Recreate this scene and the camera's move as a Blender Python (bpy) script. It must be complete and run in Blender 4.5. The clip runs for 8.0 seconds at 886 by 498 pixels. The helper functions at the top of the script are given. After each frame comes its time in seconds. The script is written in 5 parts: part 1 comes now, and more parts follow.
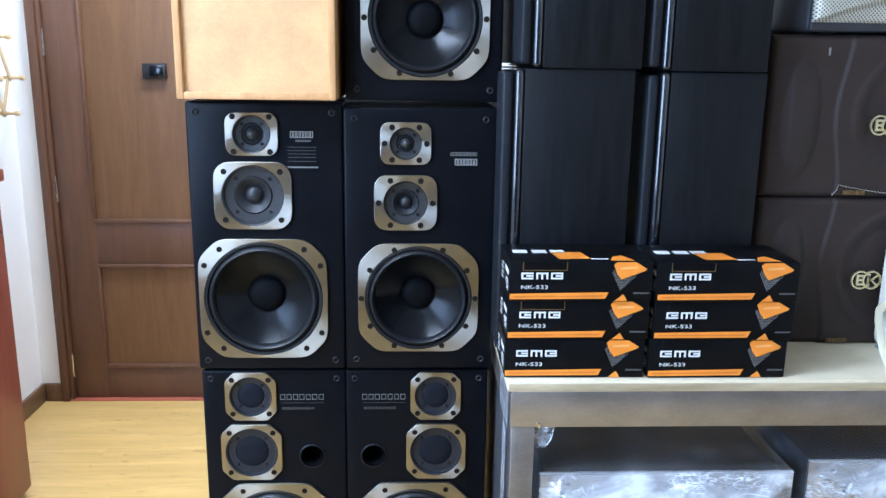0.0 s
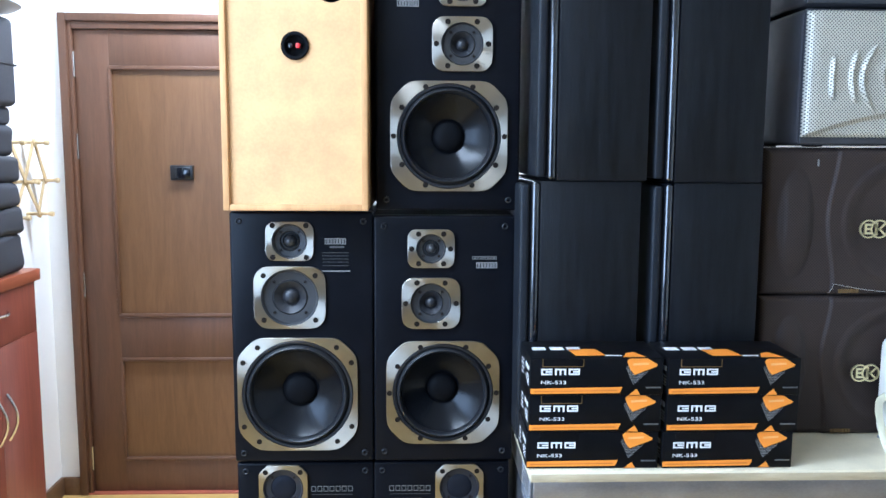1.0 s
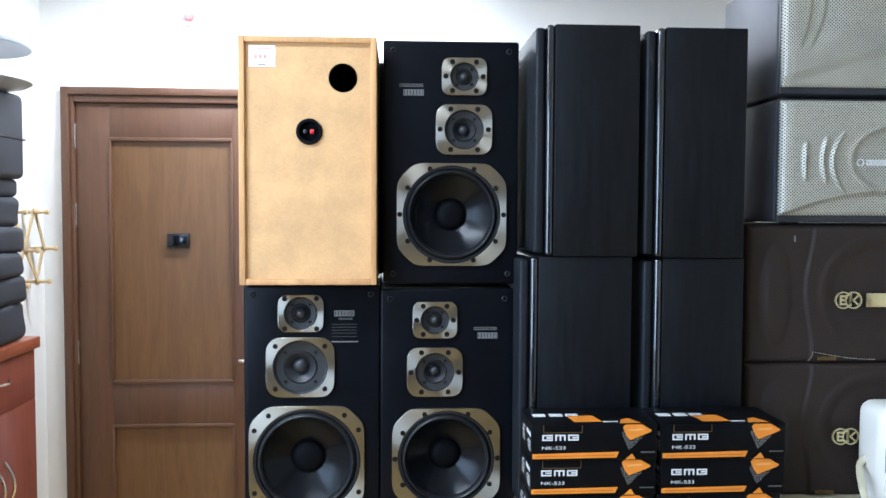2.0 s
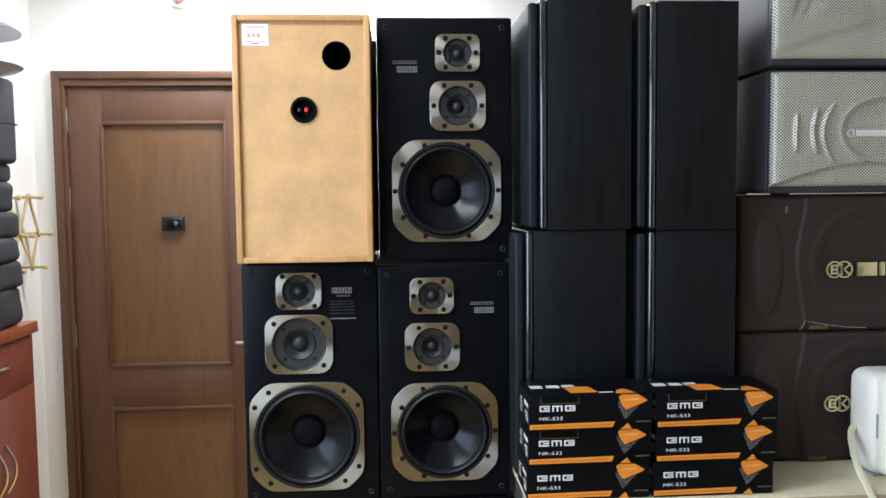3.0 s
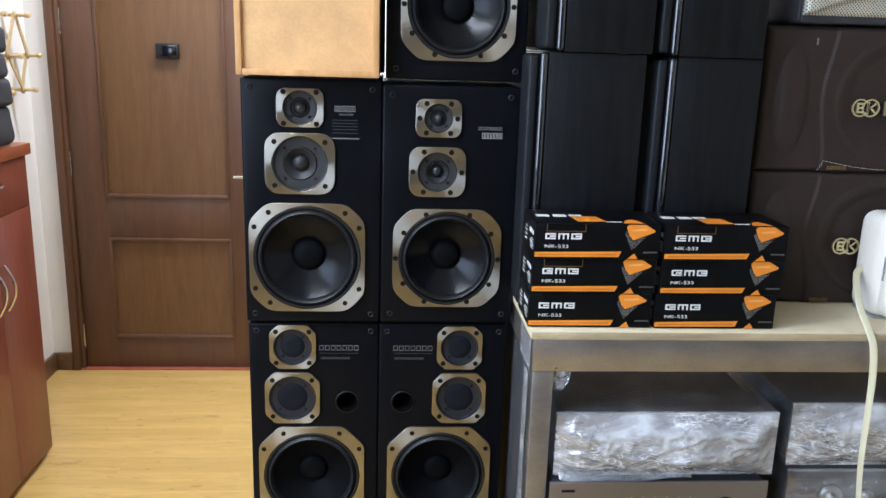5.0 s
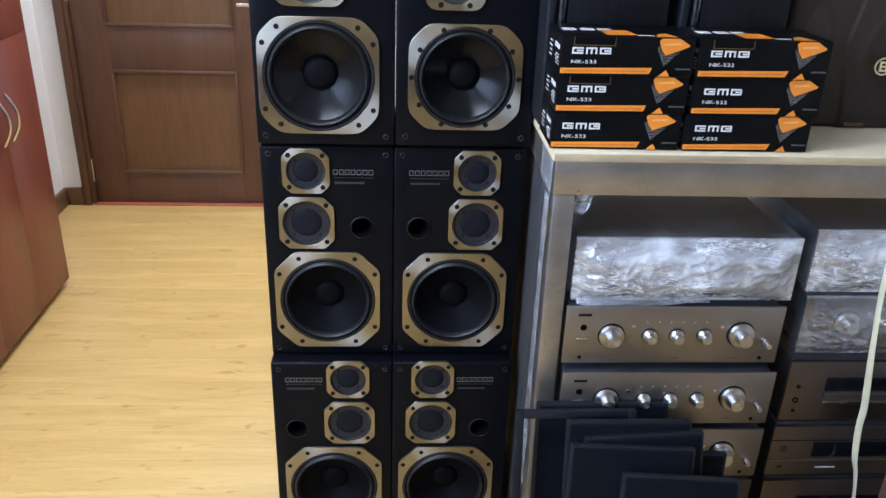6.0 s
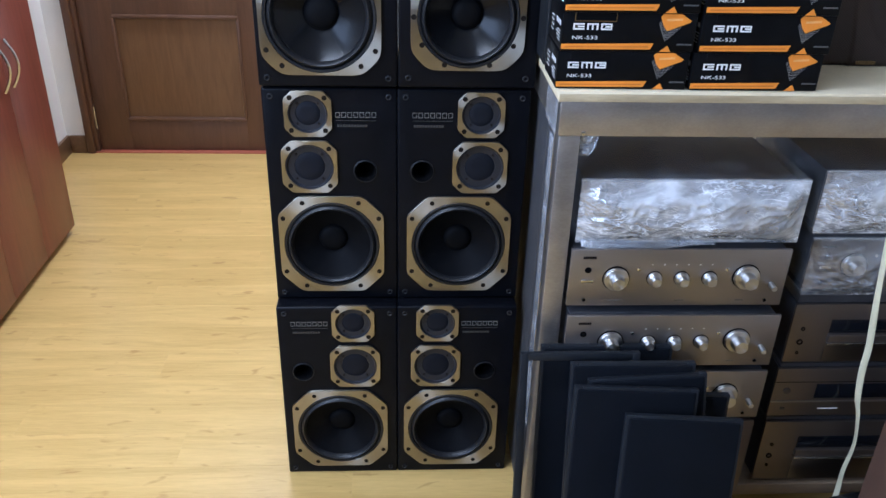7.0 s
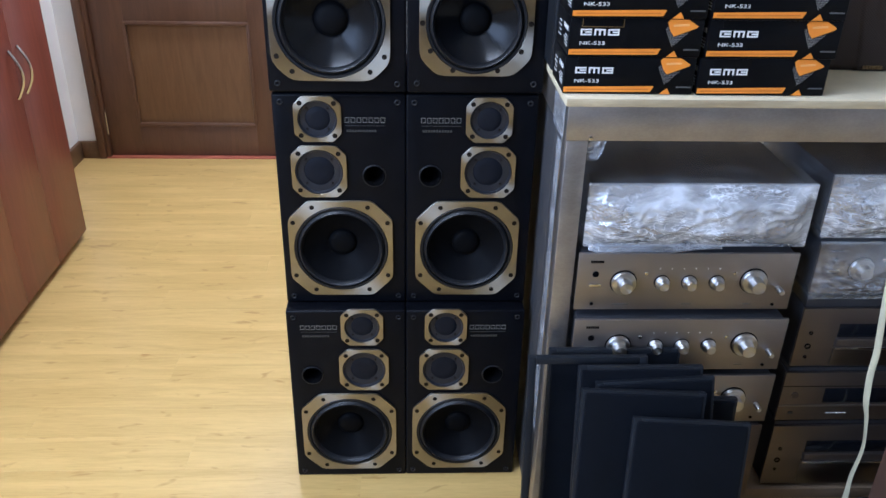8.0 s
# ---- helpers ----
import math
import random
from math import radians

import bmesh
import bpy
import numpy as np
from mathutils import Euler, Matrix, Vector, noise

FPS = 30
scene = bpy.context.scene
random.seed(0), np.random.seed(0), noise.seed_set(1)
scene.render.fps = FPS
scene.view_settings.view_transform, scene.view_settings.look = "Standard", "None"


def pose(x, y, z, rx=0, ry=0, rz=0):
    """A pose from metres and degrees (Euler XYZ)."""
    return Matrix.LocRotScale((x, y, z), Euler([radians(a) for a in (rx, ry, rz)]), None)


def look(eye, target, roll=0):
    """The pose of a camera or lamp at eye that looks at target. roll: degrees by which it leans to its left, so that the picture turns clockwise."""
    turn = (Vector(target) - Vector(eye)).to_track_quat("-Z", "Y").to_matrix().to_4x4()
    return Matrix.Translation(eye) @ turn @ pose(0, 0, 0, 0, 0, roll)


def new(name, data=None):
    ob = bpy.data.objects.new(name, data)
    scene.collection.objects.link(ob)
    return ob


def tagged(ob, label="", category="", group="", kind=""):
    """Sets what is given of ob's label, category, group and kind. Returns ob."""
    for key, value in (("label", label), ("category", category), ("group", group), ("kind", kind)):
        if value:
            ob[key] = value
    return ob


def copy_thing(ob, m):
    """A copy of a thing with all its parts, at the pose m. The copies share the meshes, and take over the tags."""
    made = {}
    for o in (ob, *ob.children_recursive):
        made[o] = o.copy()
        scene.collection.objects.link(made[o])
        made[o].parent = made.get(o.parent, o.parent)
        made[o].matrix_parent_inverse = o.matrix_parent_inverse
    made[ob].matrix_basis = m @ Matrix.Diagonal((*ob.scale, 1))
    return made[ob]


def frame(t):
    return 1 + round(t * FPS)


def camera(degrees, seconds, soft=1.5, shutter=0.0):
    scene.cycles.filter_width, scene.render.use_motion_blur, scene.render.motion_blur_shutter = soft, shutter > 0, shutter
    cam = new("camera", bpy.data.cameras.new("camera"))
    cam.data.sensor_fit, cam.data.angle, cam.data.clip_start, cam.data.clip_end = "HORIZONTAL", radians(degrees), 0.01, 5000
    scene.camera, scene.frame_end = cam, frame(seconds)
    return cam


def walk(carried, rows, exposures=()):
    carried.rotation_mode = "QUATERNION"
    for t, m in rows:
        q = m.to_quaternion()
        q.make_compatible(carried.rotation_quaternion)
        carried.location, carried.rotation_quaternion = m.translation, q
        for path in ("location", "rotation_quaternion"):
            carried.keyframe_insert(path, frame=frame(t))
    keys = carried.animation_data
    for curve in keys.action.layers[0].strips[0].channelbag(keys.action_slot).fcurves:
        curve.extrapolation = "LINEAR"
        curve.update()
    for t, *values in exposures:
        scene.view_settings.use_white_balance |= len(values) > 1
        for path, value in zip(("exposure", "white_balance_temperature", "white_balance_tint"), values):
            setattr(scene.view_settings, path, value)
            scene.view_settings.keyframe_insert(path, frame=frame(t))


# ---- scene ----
cam = camera(56.8, 8.0)
PATH = [
    (0, (0.164, 0.334, 1.559), (0.249, 2.279, 1.104), 0.8),
    (0.5, (0.194, 0.303, 1.573), (0.241, 2.277, 1.252), 0.3),
    (1, (0.13, 0.228, 1.602), (0.196, 2.212, 1.357), 0.3),
    (1.5, (0.095, 0.168, 1.631), (0.186, 2.162, 1.504), 0.1),
    (1.7, (0.087, 0.153, 1.636), (0.195, 2.148, 1.546), 0.4),
    (3, (0.077, 0.123, 1.623), (0.204, 2.114, 1.482), -0.6),
    (3.5, (0.071, 0.124, 1.632), (0.203, 2.115, 1.493), -1.0),
    (4, (0.067, 0.128, 1.617), (0.203, 2.114, 1.43), 0.0),
    (4.2, (0.065, 0.133, 1.602), (0.203, 2.113, 1.356), 0.6),
    (5.3, (0.06, 0.179, 1.536), (0.196, 2.085, 0.947), 2.0),
    (5.5, (0.051, 0.184, 1.525), (0.189, 2.064, 0.858), 2.2),
    (6, (0.047, 0.206, 1.49), (0.167, 2.019, 0.653), 2.0),
    (6.5, (0.044, 0.218, 1.476), (0.157, 1.989, 0.553), 1.7),
    (7, (0.052, 0.208, 1.476), (0.157, 1.966, 0.528), 1.6),
    (7.5, (0.054, 0.197, 1.481), (0.146, 1.958, 0.536), 1.3),
    (8, (0.052, 0.197, 1.479), (0.136, 1.962, 0.542), 1.3),
]
LIGHT = [(0.0, 0.46, 5000, 11), (1.0, 0.54, 5000, 9), (1.6, 0.32, 5100, 8), (2.9, -0.18, 5940, 10), (4.0, -0.27, 5940, 10), (5.4, 0.10, 5720, 14), (7.0, -0.04, 5200, 16), (8.0, -0.04, 5200, 16)]
walk(cam, [(t, look(eye, target, roll)) for t, eye, target, roll in PATH], LIGHT)

# ---------------------------------------------------------------- light
world = bpy.data.worlds.new("world")
world.use_nodes = True
scene.world = world
wn = world.node_tree
sky = wn.nodes.new("ShaderNodeTexSky")
sky.sky_type = 'NISHITA'
sky.sun_disc = False
sky.sun_elevation = radians(40)
sky.sun_rotation = radians(150)
wn.nodes["Background"].inputs["Strength"].default_value = 0.10
wn.links.new(sky.outputs[0], wn.nodes["Background"].inputs["Color"])


def window_light(name, m, width, height, power, colour):
    lamp = bpy.data.lights.new(name, "AREA")
    lamp.shape, lamp.size, lamp.size_y, lamp.energy, lamp.color = "RECTANGLE", width, height, power, colour
    ob = new(name, lamp)
    ob.matrix_world = m
    return ob


# daylight through the side window by the camera, and the ceiling's lamp panel
window_light("window_daylight", look((-1.49, -0.15, 1.60), (0.4, 0.45, 1.05)), 1.7, 1.3, 58, (0.705, 0.835, 1.0))
window_light("ceiling_lamp_light", look((-0.35, 3.46, 2.66), (-0.35, 3.461, 0.0)), 1.15, 0.20, 42, (1.0, 0.985, 0.965))
# second panel's light: unseen, added to brighten the near floor
window_light("near_fill_light", look((-0.90, 1.00, 2.66), (-0.90, 1.001, 0.0)), 1.15, 0.25, 38, (0.90, 0.96, 1.0))

# ---------------------------------------------------------------- mesh helpers


def box(bm, x0, x1, y0, y1, z0, z1, bevel=0.0, seg=2):
    made = bmesh.ops.create_cube(bm, size=1.0)["verts"]
    for v in made:
        v.co = Vector((x0 + (v.co.x + 0.5) * (x1 - x0), y0 + (v.co.y + 0.5) * (y1 - y0), z0 + (v.co.z + 0.5) * (z1 - z0)))
    if bevel > 0:
        edges = list({e for v in made for e in v.link_edges})
        bmesh.ops.bevel(bm, geom=edges, offset=bevel, segments=seg, profile=0.5, affect='EDGES', clamp_overlap=True)
    return bm


def boxed(*a, **k):
    return box(bmesh.new(), *a, **k)


def lathe(bm, profile, seg=48, cx=0.0, cz=0.0):
    """Turn (radius, y) pairs round the y axis."""
    rings = []
    for r, y in profile:
        if r < 1e-6:
            rings.append([bm.verts.new((cx, y, cz))])
        else:
            rings.append([bm.verts.new((cx + r * math.cos(2 * math.pi * i / seg), y, cz + r * math.sin(2 * math.pi * i / seg))) for i in range(seg)])
    for a, b in zip(rings, rings[1:]):
        for i in range(seg):
            j = (i + 1) % seg
            if len(a) == 1 and len(b) > 1:
                bm.faces.new((a[0], b[j], b[i]))
            elif len(b) == 1 and len(a) > 1:
                bm.faces.new((a[i], a[j], b[0]))
            elif len(a) > 1:
                bm.faces.new((a[i], a[j], b[j], b[i]))
    return bm


def ring_plate(bm, a, c, hole, h, seg=96, bz=0.0007, b=None, p=48.0):
    """A flat frame a (b high) half wide with cut corners, round a round hole, facing -y."""
    b = b or a
    prof = [(1, 0.0, 0), (1, -h + bz * 0.5, 0), (1, -h, bz), (0, -h, bz * 0.5), (0, -h + bz * 0.5, 0), (0, 0.012, 0)]
    rings = []
    for outer, y, inset in prof:
        ring = []
        for i in range(seg):
            t = 2 * math.pi * i / seg
            ct, st = math.cos(t), math.sin(t)
            r = ((abs(ct) / a) ** p + (abs(st) / b) ** p + ((abs(ct) + abs(st)) / c) ** p) ** (-1 / p)
            rr = r - inset if outer else hole + inset
            ring.append(bm.verts.new((rr * ct, y, rr * st)))
        rings.append(ring)
    for q, s in zip(rings, rings[1:]):
        for i in range(seg):
            j = (i + 1) % seg
            bm.faces.new((q[i], q[j], s[j], s[i]))
    return bm


def tube(bm, pts, r, seg=8, flat=1.0, twist=None):
    """A round or flat cord through points; twist gives its turn along the way."""
    pts = [Vector(p) for p in pts]
    rings = []
    for i, p in enumerate(pts):
        d = (pts[min(i + 1, len(pts) - 1)] - pts[max(i - 1, 0)]).normalized()
        u = d.cross(Vector((0, 1, 0.001)))
        u = u.normalized() if u.length > 1e-4 else Vector((1, 0, 0))
        w = d.cross(u).normalized()
        if twist:
            a = twist(i / (len(pts) - 1))
            u, w = u * math.cos(a) + w * math.sin(a), w * math.cos(a) - u * math.sin(a)
        rings.append([bm.verts.new(p + r * math.cos(2 * math.pi * k / seg) * u + r * flat * math.sin(2 * math.pi * k / seg) * w) for k in range(seg)])
    for a, b in zip(rings, rings[1:]):
        for k in range(seg):
            j = (k + 1) % seg
            bm.faces.new((a[k], a[j], b[j], b[k]))
    bm.faces.new(rings[0][::-1])
    bm.faces.new(rings[-1])
    return bm


def smooth_path(pts, n=8):
    """Catmull-Rom through the points."""
    out = []
    P = [Vector(p) for p in pts]
    P = [P[0] * 2 - P[1]] + P + [P[-1] * 2 - P[-2]]
    for i in range(1, len(P) - 2):
        for k in range(n):
            t = k / n
            a, b, c, d = P[i - 1], P[i], P[i + 1], P[i + 2]
            out.append(0.5 * ((2 * b) + (c - a) * t + (2 * a - 5 * b + 4 * c - d) * t * t + (3 * b - a - 3 * c + d) * t ** 3))
    out.append(P[-2])
    return out


def finish(bm, name, material, angle=35):
    bmesh.ops.recalc_face_normals(bm, faces=bm.faces[:])
    me = bpy.data.meshes.new(name)
    bm.to_mesh(me)
    bm.free()
    me.materials.append(material)
    me.shade_smooth()
    me.set_sharp_from_angle(angle=radians(angle))
    return me


def part(name, bm, material, parent, label="", at=(0, 0, 0), angle=35):
    ob = new(name, finish(bm, name, material, angle))
    ob.parent = parent
    ob.location = at
    if label:
        ob["label"] = label
    return ob


def thing(name, label, category, m=None, group="", kind=""):
    ob = new(name)
    ob.empty_display_size = 0.05
    if m is not None:
        ob.matrix_world = m
    return tagged(ob, label, category, group, kind)


def solid(name, bm, material, label, category="", kind="", group="", m=None):
    ob = new(name, finish(bm, name, material))
    if m is not None:
        ob.matrix_world = m
    return tagged(ob, label, category, group, kind)


def height_sheet(nx, nz, w, h, fn, back):
    """A sheet w x h facing -y, raised by fn(x, z), closed at the rim down to y = back."""
    bm = bmesh.new()
    g = [[bm.verts.new((w * i / nx, -fn(w * i / nx, h * k / nz), h * k / nz)) for i in range(nx + 1)] for k in range(nz + 1)]
    for k in range(nz):
        for i in range(nx):
            bm.faces.new((g[k][i], g[k][i + 1], g[k + 1][i + 1], g[k + 1][i]))
    rim = g[0] + [r[-1] for r in g[1:]] + g[-1][-2::-1] + [r[0] for r in g[-2:0:-1]]
    low = [bm.verts.new((v.co.x, back, v.co.z)) for v in rim]
    for i in range(len(rim)):
        j = (i + 1) % len(rim)
        bm.faces.new((rim[j], rim[i], low[i], low[j]))
    return bm


# ---------------------------------------------------------------- materials


def nodes_of(name):
    m = bpy.data.materials.new(name)
    m.use_nodes = True
    nt = m.node_tree
    return m, nt, nt.nodes["Principled BSDF"]


def coords(nt, scale=(1, 1, 1), kind="Object", turn=(0, 0, 0)):
    tc = nt.nodes.new("ShaderNodeTexCoord")
    mp = nt.nodes.new("ShaderNodeMapping")
    mp.inputs["Scale"].default_value = scale
    mp.inputs["Rotation"].default_value = turn
    nt.links.new(tc.outputs[kind], mp.inputs["Vector"])
    return mp.outputs["Vector"]


def noise_tex(nt, vec, scale, detail=4.0, rough=0.55, distort=0.0):
    n = nt.nodes.new("ShaderNodeTexNoise")
    n.inputs["Scale"].default_value = scale
    n.inputs["Detail"].default_value = detail
    n.inputs["Roughness"].default_value = rough
    n.inputs["Distortion"].default_value = distort
    nt.links.new(vec, n.inputs["Vector"])
    return n.outputs["Fac"]


def ramp(nt, fac, stops):
    r = nt.nodes.new("ShaderNodeValToRGB")
    el = r.color_ramp.elements
    while len(el) < len(stops):
        el.new(0.5)
    for e, (p, c) in zip(el, stops):
        e.position = p
        e.color = (*c, 1) if len(c) == 3 else c
    nt.links.new(fac, r.inputs["Fac"])
    return r.outputs["Color"]


def mixed(nt, fac, a, b, how="MIX"):
    n = nt.nodes.new("ShaderNodeMix")
    n.data_type, n.blend_type = "RGBA", how
    for sock, val in ((n.inputs[0], fac), (n.inputs[6], a), (n.inputs[7], b)):
        if isinstance(val, (int, float)):
            sock.default_value = val
        elif isinstance(val, tuple):
            sock.default_value = (*val, 1)
        else:
            nt.links.new(val, sock)
    return n.outputs[2]


def bumped(nt, bsdf, fac, strength, dist=0.002):
    b = nt.nodes.new("ShaderNodeBump")
    b.inputs["Strength"].default_value = strength
    b.inputs["Distance"].default_value = dist
    nt.links.new(fac, b.inputs["Height"])
    nt.links.new(b.outputs["Normal"], bsdf.inputs["Normal"])


def plain(name, colour, rough=0.5, metal=0.0, var=0.15, scale=18, grain=250, bump=0.15, spec=0.5, stretch=(1, 1, 1), coat=0.0):
    """Colour with blotches at one scale and grain at a finer one."""
    m, nt, b = nodes_of(name)
    v = coords(nt, stretch)
    big, fine = noise_tex(nt, v, scale, 3), noise_tex(nt, v, grain, 3)
    lo = tuple(c * (1 - var) for c in colour)
    hi = tuple(min(1, c * (1 + var)) for c in colour)
    col = ramp(nt, big, [(0.3, lo), (0.7, hi)])
    col = mixed(nt, 0.25, col, ramp(nt, fine, [(0.35, lo), (0.65, hi)]))
    nt.links.new(col, b.inputs["Base Color"])
    r = nt.nodes.new("ShaderNodeMapRange")
    r.inputs["To Min"].default_value, r.inputs["To Max"].default_value = max(0.03, rough * 0.85), min(1, rough * 1.2)
    nt.links.new(big, r.inputs["Value"])
    nt.links.new(r.outputs[0], b.inputs["Roughness"])
    b.inputs["Metallic"].default_value = metal
    b.inputs["Specular IOR Level"].default_value = spec
    b.inputs["Coat Weight"].default_value = coat
    if bump:
        bumped(nt, b, fine, bump, 0.001)
    return m


def wood(name, dark, light, along, ring=9.0, rough=0.4, knots=0.0, random=0.0, stretch=14.0, fine=60, spec=0.5):
    """Wood grain that runs along axis 0, 1 or 2."""
    m, nt, b = nodes_of(name)
    s = [stretch] * 3
    s[along] = 1.0
    vec = coords(nt, tuple(s))
    if random:
        oi = nt.nodes.new("ShaderNodeObjectInfo")
        add = nt.nodes.new("ShaderNodeVectorMath")
        add.operation = "MULTIPLY_ADD"
        nt.links.new(oi.outputs["Random"], add.inputs[0])
        add.inputs[1].default_value = (37, 53, 71)
        nt.links.new(vec, add.inputs[2])
        vec = add.outputs[0]
    f1 = noise_tex(nt, vec, ring * 0.35, 5, 0.6, 0.8)
    f2 = noise_tex(nt, vec, fine * 0.25, 4, 0.7)
    mid = tuple((d + l) / 2 for d, l in zip(dark, light))
    col = ramp(nt, f1, [(0.30, dark), (0.48, mid), (0.62, light)])
    col = mixed(nt, 0.3, col, ramp(nt, f2, [(0.35, dark), (0.6, light)]))
    if knots:
        k = [2.3] * 3
        k[along] = 1.0
        kv = coords(nt, tuple(k))
        if random:
            ad = nt.nodes.new("ShaderNodeVectorMath")
            ad.operation = "MULTIPLY_ADD"
            nt.links.new(oi.outputs["Random"], ad.inputs[0])
            ad.inputs[1].default_value = (11, 23, 5)
            nt.links.new(kv, ad.inputs[2])
            kv = ad.outputs[0]
        kn = noise_tex(nt, kv, 12.0, 2.0, 0.5, 0.6)
        col = mixed(nt, ramp(nt, kn, [(0.635, (0, 0, 0)), (0.675, (knots * 0.30,) * 3), (0.745, (knots,) * 3)]), col, (dark[0] * 0.66, dark[1] * 0.50, dark[2] * 0.34))
    if random:
        tint = nt.nodes.new("ShaderNodeMapRange")
        tint.inputs["To Min"].default_value, tint.inputs["To Max"].default_value = 1 - random, 1 + random * 0.5
        nt.links.new(oi.outputs["Random"], tint.inputs["Value"])
        col = mixed(nt, 1.0, col, tint.outputs[0], "MULTIPLY")
    nt.links.new(col, b.inputs["Base Color"])
    b.inputs["Roughness"].default_value = rough
    b.inputs["Specular IOR Level"].default_value = spec
    bumped(nt, b, f2, 0.12, 0.0008)
    return m


def brushed(name, colour, rough=0.32, aniso=0.6):
    m, nt, b = nodes_of(name)
    v = coords(nt)
    n = noise_tex(nt, v, 30, 3)
    f = noise_tex(nt, v, 420, 2)
    nt.links.new(ramp(nt, n, [(0.3, tuple(c * 0.88 for c in colour)), (0.7, colour)]), b.inputs["Base Color"])
    b.inputs["Metallic"].default_value = 1.0
    b.inputs["Roughness"].default_value = rough
    b.inputs["Anisotropic"].default_value = aniso
    b.inputs["Anisotropic Rotation"].default_value = 0.25
    t = nt.nodes.new("ShaderNodeTangent")
    t.direction_type, t.axis = "RADIAL", "Y"
    nt.links.new(t.outputs[0], b.inputs["Tangent"])
    bumped(nt, b, f, 0.04, 0.0005)
    return m


def perforated(name, colour, hole, pitch, metal, rough):
    """Metal sheet with staggered round holes."""
    m, nt, b = nodes_of(name)
    v = coords(nt, (1, 0, 1), turn=(0, radians(45), 0))
    vo = nt.nodes.new("ShaderNodeTexVoronoi")
    vo.inputs["Randomness"].default_value = 0.0
    vo.inputs["Scale"].default_value = 1.0 / pitch
    nt.links.new(v, vo.inputs["Vector"])
    n = noise_tex(nt, coords(nt), 14, 3)
    base = ramp(nt, n, [(0.3, tuple(c * 0.85 for c in colour)), (0.7, colour)])
    mask = ramp(nt, vo.outputs["Distance"], [(0.24, (1, 1, 1)), (0.36, (0, 0, 0))])
    nt.links.new(mixed(nt, mask, base, hole), b.inputs["Base Color"])
    b.inputs["Metallic"].default_value = metal
    b.inputs["Roughness"].default_value = rough
    b.inputs["Specular IOR Level"].default_value = 0.25
    return m


def turned(name, colour, rough, aniso, spec=0.2):
    """Dull material with fine turned grooves round the y axis."""
    m, nt, b = nodes_of(name)
    n = noise_tex(nt, coords(nt), 25, 3)
    nt.links.new(ramp(nt, n, [(0.3, tuple(c * 0.8 for c in colour)), (0.7, colour)]), b.inputs["Base Color"])
    b.inputs["Roughness"].default_value = rough
    b.inputs["Specular IOR Level"].default_value = spec
    b.inputs["Anisotropic"].default_value = aniso
    b.inputs["Anisotropic Rotation"].default_value = 0.25
    t = nt.nodes.new("ShaderNodeTangent")
    t.direction_type, t.axis = "RADIAL", "Y"
    nt.links.new(t.outputs[0], b.inputs["Tangent"])
    bumped(nt, b, noise_tex(nt, coords(nt), 260, 2), 0.05, 0.0006)
    return m


M = {}
M["wall"] = plain("wall_paint", (0.84, 0.83, 0.80), 0.7, var=0.03, scale=3, grain=120, bump=0.08)
# for the unseen wall that dims reflections in the lower black fronts
M["wall_dark"] = plain("reflection_dark", (0.060, 0.052, 0.045), 0.6, var=0.06, scale=3, grain=120, bump=0.08)
M["ceiling"] = plain("ceiling_paint", (0.80, 0.80, 0.79), 0.8, var=0.03, scale=2)
M["floor"] = wood("laminate_plank", (0.500, 0.318, 0.092), (0.680, 0.465, 0.160), 0, ring=4.0, rough=0.30, knots=0.55, random=0.004, stretch=11.0)
M["gap"] = plain("floor_joint", (0.52, 0.34, 0.13), 0.7)
M["door"] = wood("door_veneer", (0.124, 0.059, 0.022), (0.170, 0.087, 0.035), 2, ring=7, rough=0.45, stretch=9, spec=0.45)
M["frame"] = wood("door_frame_wood", (0.092, 0.043, 0.022), (0.132, 0.063, 0.033), 2, ring=7, rough=0.45, stretch=9, spec=0.48)
M["base"] = wood("baseboard_wood", (0.12, 0.065, 0.030), (0.18, 0.10, 0.05), 1, rough=0.4)
M["cherry"] = wood("cherry_veneer", (0.150, 0.036, 0.022), (0.218, 0.057, 0.035), 2, ring=8, rough=0.33, stretch=16)
M["cherry_top"] = wood("cherry_top_veneer", (0.20, 0.050, 0.022), (0.28, 0.078, 0.034), 1, ring=8, rough=0.3, stretch=16)
M["vinyl"] = plain("black_ash_vinyl", (0.0046, 0.0052, 0.0068), 0.46, var=0.6, scale=9, grain=70, bump=0.40, stretch=(9, 9, 0.7), spec=0.21)
M["baffle"] = plain("black_baffle", (0.0038, 0.0042, 0.0062), 0.34, var=0.2, scale=16, grain=400, bump=0.05, spec=0.10)
M["gloss_black"] = plain("gloss_black_edge", (0.008, 0.009, 0.012), 0.14, var=0.2, bump=0.02, spec=0.7, coat=0.6)
M["champagne"] = brushed("champagne_metal", (0.415, 0.378, 0.312), 0.32, 1.0)
M["silver"] = brushed("silver_ring", (0.72, 0.70, 0.64), 0.26, 0.6)
M["ring_grey"] = plain("grey_driver_ring", (0.024, 0.0245, 0.030), 0.36, metal=0.2, var=0.1, spec=0.3)
M["ring_light"] = plain("light_driver_ring", (0.038, 0.038, 0.039), 0.34, metal=0.3, var=0.1, spec=0.4)
M["dome"] = plain("grey_dome", (0.030, 0.030, 0.031), 0.30, var=0.2, grain=600, bump=0.1, spec=0.5)
M["mid_cone"] = plain("grey_mesh_cone", (0.020, 0.020, 0.022), 0.42, var=0.2, grain=700, bump=0.2, spec=0.4)
M["cone_gloss"] = turned("coated_cone", (0.0034, 0.0038, 0.0052), 0.24, 0.50, 0.20)
